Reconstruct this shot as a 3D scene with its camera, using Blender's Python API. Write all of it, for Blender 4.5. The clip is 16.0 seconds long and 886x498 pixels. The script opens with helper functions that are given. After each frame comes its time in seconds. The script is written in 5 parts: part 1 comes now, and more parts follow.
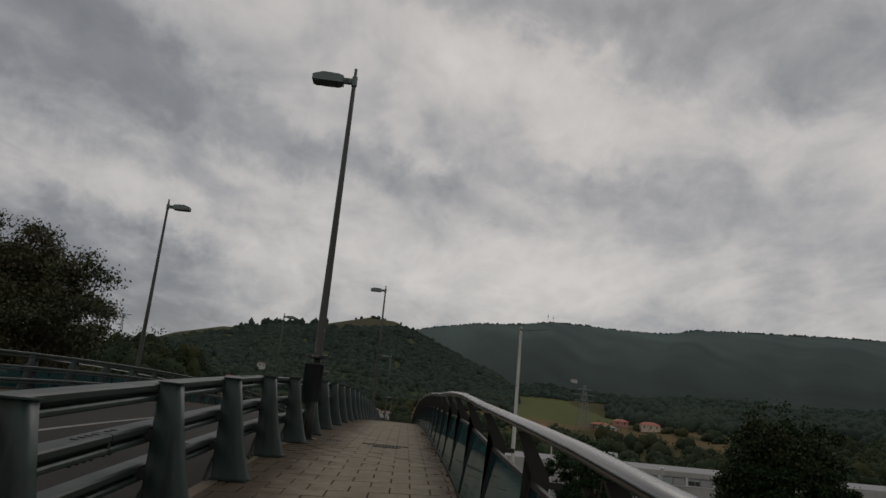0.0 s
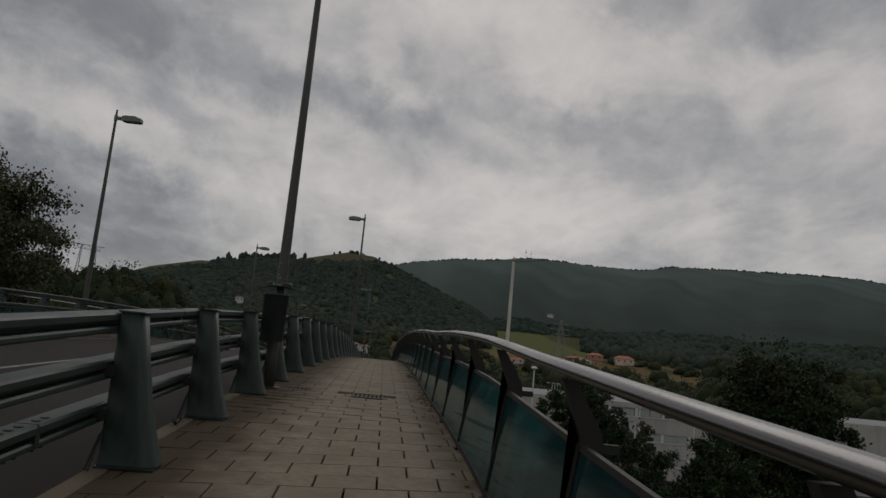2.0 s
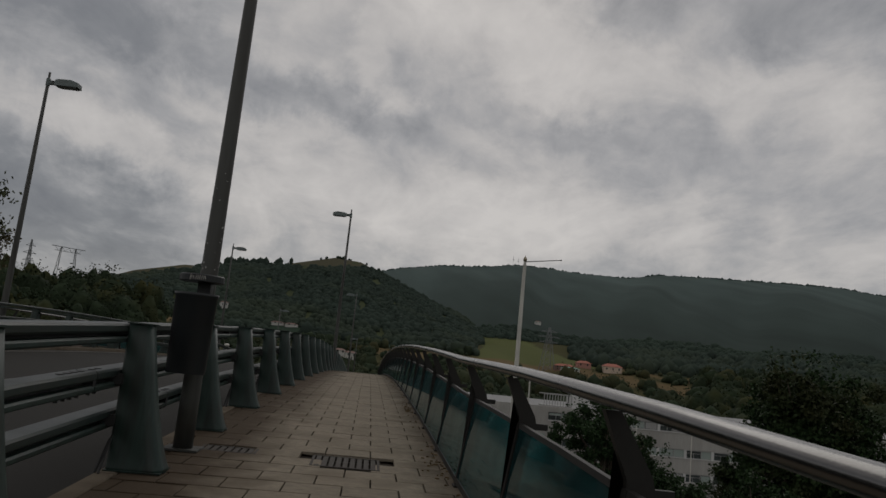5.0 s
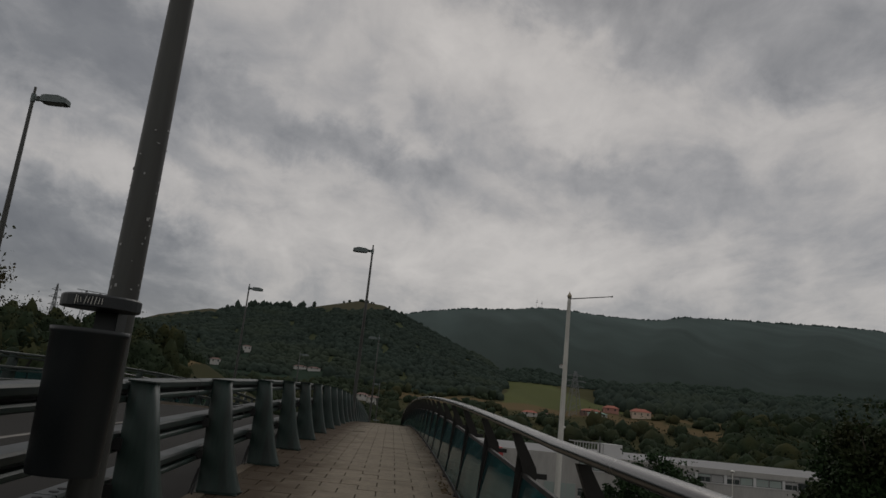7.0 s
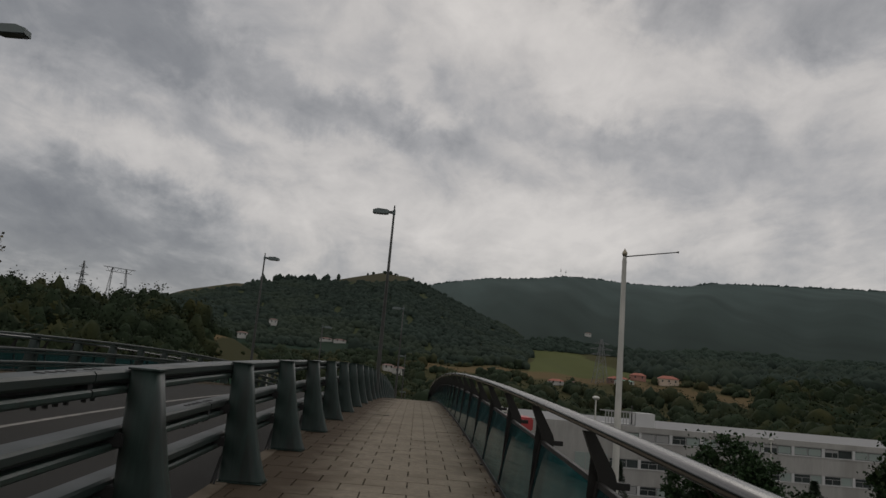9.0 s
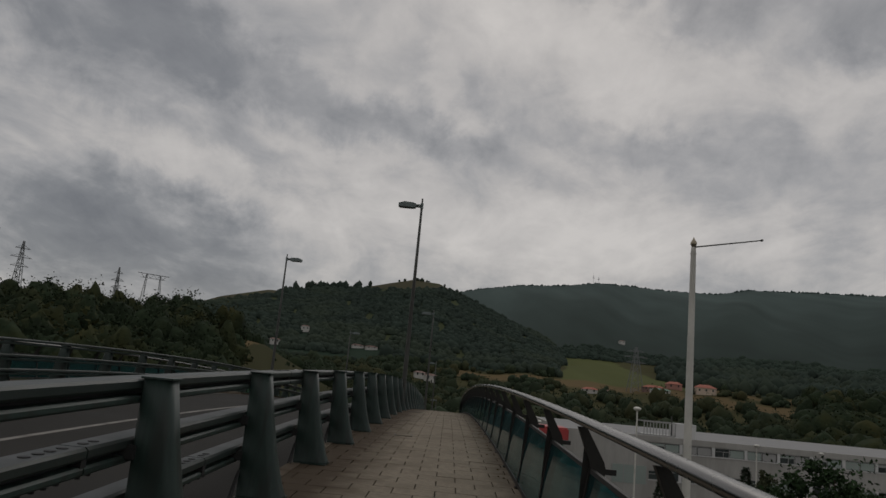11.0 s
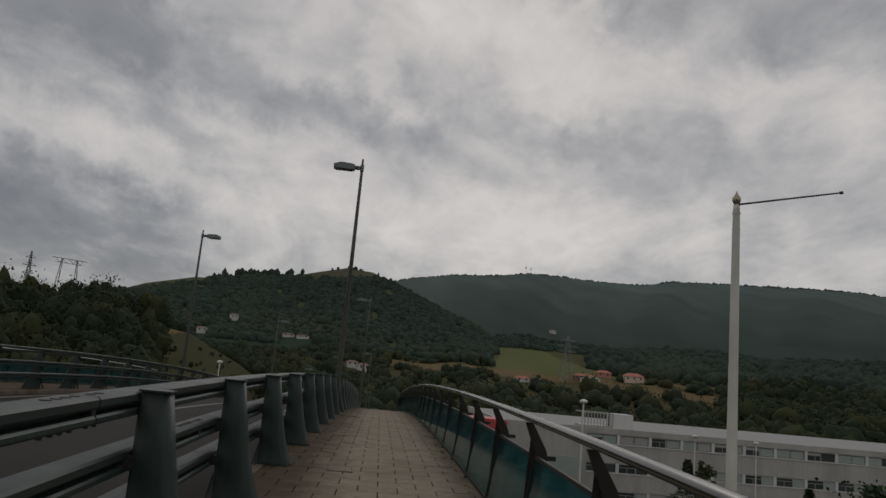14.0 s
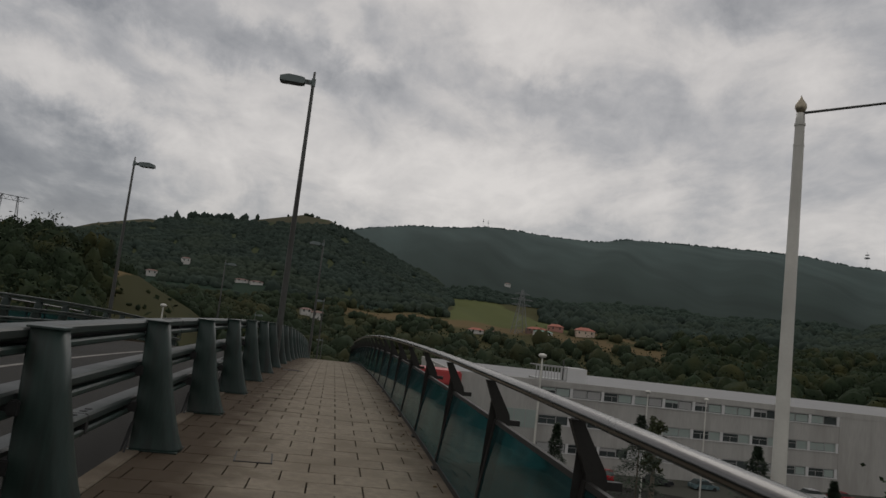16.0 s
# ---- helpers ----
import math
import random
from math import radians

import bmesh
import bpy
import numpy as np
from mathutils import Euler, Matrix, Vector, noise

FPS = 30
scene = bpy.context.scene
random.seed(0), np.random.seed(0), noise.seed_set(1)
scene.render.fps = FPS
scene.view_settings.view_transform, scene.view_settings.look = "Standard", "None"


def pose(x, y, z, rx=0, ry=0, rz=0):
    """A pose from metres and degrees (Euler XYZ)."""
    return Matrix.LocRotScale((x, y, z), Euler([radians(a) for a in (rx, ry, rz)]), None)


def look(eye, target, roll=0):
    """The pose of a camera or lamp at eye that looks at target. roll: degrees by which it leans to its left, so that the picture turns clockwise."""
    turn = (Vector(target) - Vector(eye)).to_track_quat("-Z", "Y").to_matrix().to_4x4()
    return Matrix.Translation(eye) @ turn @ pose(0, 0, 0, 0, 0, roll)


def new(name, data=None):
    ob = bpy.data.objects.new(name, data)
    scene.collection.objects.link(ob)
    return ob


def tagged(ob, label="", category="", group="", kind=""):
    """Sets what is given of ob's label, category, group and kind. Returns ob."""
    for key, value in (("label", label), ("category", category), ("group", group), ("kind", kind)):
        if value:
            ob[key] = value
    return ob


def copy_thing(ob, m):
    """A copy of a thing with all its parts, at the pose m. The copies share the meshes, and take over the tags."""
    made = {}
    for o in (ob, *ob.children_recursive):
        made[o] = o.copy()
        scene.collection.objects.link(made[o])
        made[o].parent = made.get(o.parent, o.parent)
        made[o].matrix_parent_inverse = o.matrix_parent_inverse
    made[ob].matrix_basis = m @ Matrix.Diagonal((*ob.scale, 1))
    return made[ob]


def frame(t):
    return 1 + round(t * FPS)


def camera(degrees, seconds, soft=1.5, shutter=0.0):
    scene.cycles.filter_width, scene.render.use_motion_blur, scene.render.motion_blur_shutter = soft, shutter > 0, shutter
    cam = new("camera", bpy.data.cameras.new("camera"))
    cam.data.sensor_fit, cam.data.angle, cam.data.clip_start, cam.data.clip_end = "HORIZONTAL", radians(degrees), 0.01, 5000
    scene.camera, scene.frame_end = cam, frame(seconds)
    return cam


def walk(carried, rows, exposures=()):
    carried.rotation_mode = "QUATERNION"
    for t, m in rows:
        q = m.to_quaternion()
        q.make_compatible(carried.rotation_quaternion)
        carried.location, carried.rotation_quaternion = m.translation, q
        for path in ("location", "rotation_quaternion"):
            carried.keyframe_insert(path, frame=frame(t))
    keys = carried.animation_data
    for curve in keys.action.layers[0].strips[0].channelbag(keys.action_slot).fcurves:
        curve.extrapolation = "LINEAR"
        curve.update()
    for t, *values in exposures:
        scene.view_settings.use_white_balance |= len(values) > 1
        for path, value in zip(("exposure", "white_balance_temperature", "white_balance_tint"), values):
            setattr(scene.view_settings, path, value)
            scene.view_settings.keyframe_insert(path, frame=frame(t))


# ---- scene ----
cam = camera(63.5, 16.0)
PATH = [
    (0, (0.803, 2.364, 0.633), (0.864, 4.308, 1.101), 5.5),
    (0.5, (0.768, 3.24, 0.69), (0.727, 5.196, 1.106), 6.2),
    (1, (0.725, 4.073, 0.719), (0.845, 6.028, 1.12), 5.2),
    (1.5, (0.696, 4.667, 0.746), (0.84, 6.617, 1.17), 4.8),
    (2, (0.662, 5.484, 0.79), (0.801, 7.457, 1.088), 5.5),
    (2.5, (0.651, 6.333, 0.829), (0.796, 8.295, 1.19), 5.9),
    (3, (0.591, 7.147, 0.871), (0.713, 9.12, 1.179), 5.7),
    (3.5, (0.603, 7.842, 0.922), (0.726, 9.804, 1.29), 6.2),
    (4, (0.585, 8.604, 0.973), (0.758, 10.571, 1.287), 5.8),
    (6.5, (0.592, 12.138, 1.265), (0.751, 14.093, 1.657), 5.7),
    (7, (0.555, 12.99, 1.312), (0.651, 14.941, 1.742), 5.9),
    (7.5, (0.522, 13.755, 1.378), (0.596, 15.715, 1.766), 6.1),
    (8, (0.488, 14.545, 1.437), (0.498, 16.519, 1.76), 5.6),
    (10.5, (0.502, 18.482, 1.568), (0.601, 20.442, 1.951), 4.0),
    (11, (0.535, 19.125, 1.601), (0.487, 21.094, 1.957), 5.4),
    (11.5, (0.486, 19.94, 1.599), (0.581, 21.93, 1.779), 4.2),
    (12, (0.394, 20.639, 1.636), (0.422, 22.628, 1.839), 4.7),
    (12.5, (0.336, 21.396, 1.67), (0.347, 23.389, 1.831), 5.6),
    (13, (0.247, 22.238, 1.74), (0.295, 24.225, 1.962), 6.6),
    (13.5, (0.153, 23.025, 1.769), (0.231, 25.012, 1.982), 5.5),
    (14, (0.154, 23.818, 1.819), (0.292, 25.784, 2.162), 5.2),
    (14.5, (0.182, 24.564, 1.827), (0.339, 26.532, 2.151), 5.4),
    (15, (0.208, 25.357, 1.823), (0.361, 27.332, 2.097), 5.6),
    (15.5, (0.259, 26.131, 1.837), (0.455, 28.111, 2.041), 5.9),
    (16, (0.318, 26.939, 1.821), (0.589, 28.908, 2.042), 6.6),
]
walk(cam, [(t, look(eye, target, roll)) for t, eye, target, roll in PATH], [(0, 0.0), (0.5, -0.08), (1.2, -0.04), (2.2, -0.12), (3.2, -0.05), (4, -0.03), (6.4, -0.2), (7.2, -0.17), (8, -0.04), (10.45, 0.1), (11.0, -0.1), (11.5, 0.1), (12.2, 0.33), (13.4, 0.31), (14.0, 0.06), (14.8, 0.0), (15.5, 0.02), (16, 0.17)])

# ---- light ----
SUN_AZ, SUN_EL = 14.0, 42.0          # degrees right of +y, above the horizon
world = bpy.data.worlds.new("overcast_sky")
scene.world = world
world.use_nodes = True
wt = world.node_tree
wt.nodes.clear()


def wnode(kind, **kw):
    n = wt.nodes.new(kind)
    for k, v in kw.items():
        n.inputs[k].default_value = v
    return n


def wmath(op, a, b=None):
    n = wt.nodes.new("ShaderNodeMath")
    n.operation = op
    for i, v in enumerate((a, b)):
        if v is None:
            continue
        if isinstance(v, (int, float)):
            n.inputs[i].default_value = v
        else:
            wt.links.new(v, n.inputs[i])
    return n.outputs[0]


geo = wt.nodes.new("ShaderNodeTexCoord")
sep = wt.nodes.new("ShaderNodeSeparateXYZ")
wt.links.new(geo.outputs["Generated"], sep.inputs[0])
height = wmath("MAXIMUM", sep.outputs[2], 0.0)
den = wmath("ADD", height, 0.27)
comb = wt.nodes.new("ShaderNodeCombineXYZ")
wt.links.new(wmath("DIVIDE", sep.outputs[0], den), comb.inputs[0])
wt.links.new(wmath("DIVIDE", sep.outputs[1], den), comb.inputs[1])
tilt = wt.nodes.new("ShaderNodeMapping")
tilt.inputs["Rotation"].default_value = (0, 0, radians(20))
tilt.inputs["Location"].default_value = (0.35, 0.8, 0.0)
tilt.inputs["Scale"].default_value = (1.0, 0.72, 1.0)
wt.links.new(comb.outputs[0], tilt.inputs[0])
big = wnode("ShaderNodeTexNoise", Scale=0.95, Detail=3.0, Roughness=0.5, Distortion=0.5)
mid = wnode("ShaderNodeTexNoise", Scale=3.0, Detail=9.0, Roughness=0.58, Distortion=0.7)
fine = wnode("ShaderNodeTexNoise", Scale=8.5, Detail=7.0, Roughness=0.6, Distortion=0.4)
for n in (big, mid, fine):
    wt.links.new(tilt.outputs[0], n.inputs["Vector"])
cloud = wmath("ADD", wmath("ADD", wmath("MULTIPLY", big.outputs[0], 0.20), wmath("MULTIPLY", mid.outputs[0], 0.30)), wmath("MULTIPLY", fine.outputs[0], 0.17))
cloud = wmath("ADD", cloud, 0.203)
# the larger cloud masses: bearing, height, half width, half height, tilt (degrees), how much thinner
MASSES = (
    (-33, 24, 16, 7, -14, -0.17), (-17, 21.5, 17, 4.2, -20, -0.11), (-7, 20, 9, 2.6, -10, -0.08),
    (4, 34, 20, 5, -5, -0.10), (28, 30.5, 19, 8, -12, -0.12), (12, 19.6, 12, 2.2, -8, -0.07),
    (-25, 9.7, 13, 4, -10, -0.06), (33, 14, 14, 6, 0, -0.03), (-1.3, 23, 5.5, 4, 20, 0.08),
    (10, 26, 16, 5.5, -15, 0.11), (-22, 14.5, 12, 3, -15, 0.09), (-14.5, 18, 8, 2.2, -20, 0.06),
    (-4.8, 16.5, 10, 2.2, -5, 0.05), (27, 22, 6, 4.5, 30, 0.08), (16, 12.7, 20, 5, 0, 0.08),
    (34, 22, 6, 4.5, 20, 0.07), (6, 11, 26, 5, 0, 0.06), (-25, 7, 20, 7, -4, -0.14),
)
bearing = wmath("MULTIPLY", wmath("ARCTAN2", sep.outputs[0], sep.outputs[1]), 180 / math.pi)
lift_ = wmath("MULTIPLY", wmath("ARCSINE", sep.outputs[2]), 180 / math.pi)
ragged = [wnode("ShaderNodeTexNoise", Scale=k, Detail=9.0, Roughness=0.62, Distortion=0.3) for k in (7.0, 8.3)]
for n in ragged:
    wt.links.new(geo.outputs["Generated"], n.inputs["Vector"])
place_ = wt.nodes.new("ShaderNodeCombineXYZ")
wt.links.new(wmath("ADD", bearing, wmath("MULTIPLY", wmath("SUBTRACT", ragged[0].outputs[0], 0.5), 22.0)), place_.inputs[0])
wt.links.new(wmath("ADD", lift_, wmath("MULTIPLY", wmath("SUBTRACT", ragged[1].outputs[0], 0.5), 9.0)), place_.inputs[1])
for az_, el_, wide, tall_, tip, thin in MASSES:
    mp_ = wt.nodes.new("ShaderNodeMapping")
    mp_.vector_type = "TEXTURE"
    mp_.inputs["Location"].default_value = (az_, el_, 0)
    mp_.inputs["Rotation"].default_value = (0, 0, radians(tip))
    mp_.inputs["Scale"].default_value = (wide, tall_, 1)
    wt.links.new(place_.outputs[0], mp_.inputs[0])
    ball = wt.nodes.new("ShaderNodeTexGradient")
    ball.gradient_type = "SPHERICAL"
    wt.links.new(mp_.outputs[0], ball.inputs[0])
    soft_ = wt.nodes.new("ShaderNodeMapRange")
    soft_.interpolation_type = "SMOOTHSTEP"
    soft_.inputs["From Max"].default_value = 0.8
    soft_.inputs["To Max"].default_value = thin * 0.8
    wt.links.new(ball.outputs["Fac"], soft_.inputs["Value"])
    cloud = wmath("ADD", cloud, soft_.outputs[0])
ramp = wt.nodes.new("ShaderNodeValToRGB")
wt.links.new(cloud, ramp.inputs[0])
els = ramp.color_ramp.elements
els[0].position, els[0].color = 0.30, (0.152, 0.157, 0.171, 1)
els[1].position, els[1].color = 0.66, (0.60, 0.572, 0.548, 1)
e = els.new(0.41)
e.color = (0.226, 0.230, 0.241, 1)
e = els.new(0.495)
e.color = (0.352, 0.348, 0.352, 1)
e = els.new(0.57)
e.color = (0.485, 0.465, 0.451, 1)
sky = wt.nodes.new("ShaderNodeTexSky")
sky.sky_type = "NISHITA"
sky.sun_disc = False
sky.sun_elevation, sky.sun_rotation = radians(SUN_EL), radians(SUN_AZ)
skyk = wt.nodes.new("ShaderNodeMixRGB")
skyk.blend_type = "MULTIPLY"
skyk.inputs[0].default_value = 1.0
skyk.inputs[2].default_value = (0.07, 0.07, 0.07, 1)
wt.links.new(sky.outputs[0], skyk.inputs[1])
mixs = wt.nodes.new("ShaderNodeMixRGB")
mixs.inputs[0].default_value = 0.94
wt.links.new(skyk.outputs[0], mixs.inputs[1])
wt.links.new(ramp.outputs[0], mixs.inputs[2])
bg = wt.nodes.new("ShaderNodeBackground")
bg.inputs[1].default_value = 1.0
wt.links.new(mixs.outputs[0], bg.inputs[0])
out = wt.nodes.new("ShaderNodeOutputWorld")
wt.links.new(bg.outputs[0], out.inputs[0])

sun_data = bpy.data.lights.new("sun", "SUN")
sun_data.energy, sun_data.angle, sun_data.color = 0.3, radians(35), (1.0, 0.96, 0.9)
sun = new("sun", sun_data)
sun.matrix_world = look((0, 0, 60), (-60 * math.sin(radians(SUN_AZ)) / math.tan(radians(SUN_EL)), -60 * math.cos(radians(SUN_AZ)) / math.tan(radians(SUN_EL)), 0))


# ---- materials ----
def material(name, color, rough=0.7, metal=0.0, vary=0.25, scale=3.0, fine_scale=60.0, bump=0.1, island=0.0, stain=None, stain_scale=0.8, spec=0.5, bump_dist=0.01, random_object=0.0, streak=1.0, dirt=None):
    m = bpy.data.materials.new(name)
    m.use_nodes = True
    t = m.node_tree
    b = t.nodes["Principled BSDF"]
    b.inputs["Roughness"].default_value, b.inputs["Metallic"].default_value = rough, metal
    b.inputs["Specular IOR Level"].default_value = spec
    tc = t.nodes.new("ShaderNodeNewGeometry")
    mp = t.nodes.new("ShaderNodeMapping")
    mp.inputs["Scale"].default_value = (1, 1, streak)
    t.links.new(tc.outputs["Position"], mp.inputs[0])

    def tex(s, d=5.0):
        n = t.nodes.new("ShaderNodeTexNoise")
        n.inputs["Scale"].default_value, n.inputs["Detail"].default_value = s, d
        t.links.new(mp.outputs[0], n.inputs["Vector"])
        return n.outputs[0]

    def mul(a, c, op="MULTIPLY"):
        n = t.nodes.new("ShaderNodeMath")
        n.operation = op
        for i, v in enumerate((a, c)):
            if isinstance(v, (int, float)):
                n.inputs[i].default_value = v
            else:
                t.links.new(v, n.inputs[i])
        return n.outputs[0]

    n1, n2 = tex(scale), tex(fine_scale, 3.0)
    total = mul(mul(mul(n1, vary * 1.6), mul(n2, vary * 1.2), "ADD"), 1.0 - vary * 1.4, "ADD")
    if island:
        g = t.nodes.new("ShaderNodeNewGeometry")
        total = mul(total, mul(mul(g.outputs["Random Per Island"], island), 1.0 - island / 2, "ADD"))
    if random_object:
        o = t.nodes.new("ShaderNodeObjectInfo")
        total = mul(total, mul(mul(o.outputs["Random"], random_object), 1.0 - random_object / 2, "ADD"))
    base = t.nodes.new("ShaderNodeMixRGB")
    base.blend_type = "MULTIPLY"
    base.inputs[0].default_value = 1.0
    base.inputs[1].default_value = (*color, 1)
    t.links.new(total, base.inputs[2])
    col = base.outputs[0]
    if stain:
        s = tex(stain_scale, 6.0)
        r = t.nodes.new("ShaderNodeValToRGB")
        r.color_ramp.elements[0].position, r.color_ramp.elements[1].position = 0.48, 0.68
        t.links.new(s, r.inputs[0])
        mx = t.nodes.new("ShaderNodeMixRGB")
        t.links.new(r.outputs[0], mx.inputs[0])
        t.links.new(col, mx.inputs[1])
        mx.inputs[2].default_value = (*stain, 1)
        col = mx.outputs[0]
    if dirt:                            # soil that gathers along both borders of the walk
        sx = t.nodes.new("ShaderNodeSeparateXYZ")
        t.links.new(tc.outputs["Position"], sx.inputs[0])
        side = mul(mul(mul(sx.outputs[0], -1.0), 0.14, "ADD"), mul(sx.outputs[0], -0.86, "ADD"), "MAXIMUM")
        mr = t.nodes.new("ShaderNodeMapRange")
        mr.inputs["From Min"].default_value, mr.inputs["From Max"].default_value = 0.62, 1.32
        mr.inputs["To Max"].default_value = 0.92
        t.links.new(mul(side, mul(tex(2.6, 9.0), 0.8), "ADD"), mr.inputs["Value"])
        mx = t.nodes.new("ShaderNodeMixRGB")
        t.links.new(mr.outputs[0], mx.inputs[0])
        t.links.new(col, mx.inputs[1])
        mx.inputs[2].default_value = (*dirt, 1)
        col = mx.outputs[0]
    t.links.new(col, b.inputs["Base Color"])
    if bump:
        bp = t.nodes.new("ShaderNodeBump")
        bp.inputs["Strength"].default_value, bp.inputs["Distance"].default_value = bump, bump_dist
        t.links.new(mul(n2, mul(n1, 0.6), "ADD"), bp.inputs["Height"])
        t.links.new(bp.outputs[0], b.inputs["Normal"])
    rr = mul(mul(n1, 0.25), rough - 0.12, "ADD")
    t.links.new(rr, b.inputs["Roughness"])
    return m


M_POST = material("painted_steel_green_grey", (0.027, 0.045, 0.039), 0.42, 0.0, 0.5, 11.0, 45, 0.06, stain=(0.024, 0.030, 0.026), stain_scale=9.0, random_object=0.15, streak=0.10, spec=0.32)
M_RAIL = material("painted_steel_rail", (0.025, 0.036, 0.033), 0.42, 0.0, 0.35, 2.0, 50, 0.06, stain=(0.032, 0.037, 0.033), stain_scale=1.6, spec=0.32)
M_DARK = material("dark_steel", (0.03, 0.03, 0.03), 0.6, 0.3, 0.3, 4, 60, 0.1)
M_FIN = material("dark_brown_steel", (0.025, 0.024, 0.022), 0.55, 0.1, 0.3, 3, 50, 0.06, spec=0.25)
M_STEEL = material("brushed_stainless", (0.14, 0.137, 0.133), 0.24, 1.0, 0.12, 1.2, 90, 0.05)
M_POLE = material("galvanised_pole", (0.066, 0.068, 0.062), 0.5, 0.2, 0.35, 6.0, 30, 0.06, stain=(0.044, 0.043, 0.038), stain_scale=6.0, streak=0.1)
M_HEAD = material("lamp_head_grey_green", (0.13, 0.16, 0.155), 0.5, 0.0, 0.2, 3, 40, 0.03)
M_LENS = material("lamp_lens", (0.10, 0.115, 0.11), 0.2, 0.0, 0.1, 3, 40, 0.0)
M_WHITE = material("white_painted_pole", (0.63, 0.615, 0.56), 0.45, 0.0, 0.12, 1.5, 25, 0.03, stain=(0.48, 0.47, 0.43), stain_scale=0.7)
M_GOLD = material("brass_ball", (0.33, 0.29, 0.22), 0.35, 0.9, 0.2, 6, 60, 0.02)
M_BIN = material("dark_bin_paint", (0.013, 0.016, 0.018), 0.45, 0.1, 0.3, 3, 60, 0.06, stain=(0.02, 0.022, 0.022), stain_scale=3.0)
M_PAVER = material("concrete_paver", (0.255, 0.218, 0.168), 0.88, 0.0, 0.5, 14.0, 130, 1.0, stain=(0.205, 0.172, 0.130), stain_scale=1.3, bump_dist=0.005, random_object=0.14, dirt=(0.066, 0.047, 0.031), spec=0.12)
M_PAVER_REST = material("concrete_paver_joined", (0.255, 0.218, 0.168), 0.88, 0.0, 0.5, 14.0, 130, 1.0, island=0.14, stain=(0.205, 0.172, 0.130), stain_scale=1.3, bump_dist=0.005, dirt=(0.066, 0.047, 0.031), spec=0.12)
M_JOINT = material("dirty_joint", (0.055, 0.046, 0.038), 0.95, 0.0, 0.4, 3, 80, 0.3, spec=0.1)
M_KERB = material("concrete_kerb", (0.17, 0.14, 0.105), 0.9, 0.0, 0.35, 2, 60, 0.3, stain=(0.10, 0.078, 0.056), stain_scale=1.4, spec=0.15)
M_CONC = material("concrete", (0.30, 0.29, 0.27), 0.9, 0.0, 0.3, 0.6, 30, 0.3, stain=(0.2, 0.19, 0.17))
M_ROAD = material("asphalt", (0.0215, 0.0200, 0.0172), 0.85, 0.0, 0.35, 0.7, 160, 0.5, stain=(0.029, 0.027, 0.024), stain_scale=0.35, bump_dist=0.005, spec=0.2)
M_LINE = material("road_paint", (0.22, 0.205, 0.185), 0.8, 0.0, 0.35, 4, 90, 0.2, stain=(0.12, 0.112, 0.10), stain_scale=3.0)
M_LITTER = material("dry_leaves", (0.16, 0.115, 0.065), 0.9, 0.0, 0.4, 9, 80, 0.1, island=0.8, spec=0.1)
M_GRATE = material("cast_iron_grate", (0.055, 0.046, 0.038), 0.8, 0.1, 0.3, 5, 80, 0.1)
M_FACADE = material("light_grey_render", (0.41, 0.40, 0.375), 0.85, 0.0, 0.2, 0.5, 4, 0.1, stain=(0.34, 0.33, 0.305), stain_scale=0.45, spec=0.2, streak=0.18)
M_FACADE2 = material("white_pilaster", (0.58, 0.58, 0.57), 0.8, 0.0, 0.1, 0.4, 5, 0.05)
M_ROOFTOP = material("flat_roof_gravel", (0.26, 0.26, 0.26), 0.9, 0.0, 0.2, 0.3, 6, 0.1)
M_PANE = material("window_pane", (0.05, 0.06, 0.06), 0.12, 0.0, 0.3, 0.4, 3, 0.0, random_object=0.5)
M_BLIND = material("pale_green_blind", (0.30, 0.355, 0.325), 0.5, 0.0, 0.1, 0.6, 6, 0.0)
M_FRAME = material("window_frame_grey", (0.34, 0.34, 0.33), 0.6, 0.0, 0.1, 2, 20, 0.0)
M_TILE = material("red_roof_tiles", (0.36, 0.125, 0.085), 0.85, 0.0, 0.25, 1.0, 8, 0.3)
M_WALLP = material("peach_render", (0.62, 0.50, 0.40), 0.9, 0.0, 0.15, 0.5, 6, 0.1)
M_WALLR = material("red_render", (0.42, 0.22, 0.18), 0.9, 0.0, 0.15, 0.5, 6, 0.1)
M_WALLW = material("white_render", (0.54, 0.53, 0.50), 0.9, 0.0, 0.12, 0.5, 6, 0.1)
M_BROWNW = material("brown_brick_block", (0.20, 0.13, 0.11), 0.9, 0.0, 0.2, 0.5, 6, 0.1)
M_REDM = material("red_metal", (0.42, 0.05, 0.05), 0.5, 0.0, 0.1, 0.6, 9, 0.0)
M_GREENM = material("green_cladding", (0.12, 0.26, 0.20), 0.6, 0.0, 0.1, 0.6, 9, 0.0)
M_LATTICE = material("galvanised_lattice", (0.22, 0.23, 0.235), 0.6, 0.4, 0.15, 0.5, 8, 0.0)
M_BARK = material("bark", (0.14, 0.115, 0.09), 0.9, 0.0, 0.35, 3, 30, 0.4)
M_LEAF_EUC = material("eucalyptus_leaves", (0.062, 0.072, 0.036), 0.6, 0.0, 0.4, 0.35, 3, 0.0, island=0.9, stain=(0.085, 0.07, 0.035), stain_scale=0.22, spec=0.2)
M_LEAF_A = material("broad_leaves", (0.022, 0.043, 0.015), 0.6, 0.0, 0.4, 0.5, 3, 0.0, island=0.9, stain=(0.034, 0.038, 0.015), stain_scale=0.3, spec=0.12)
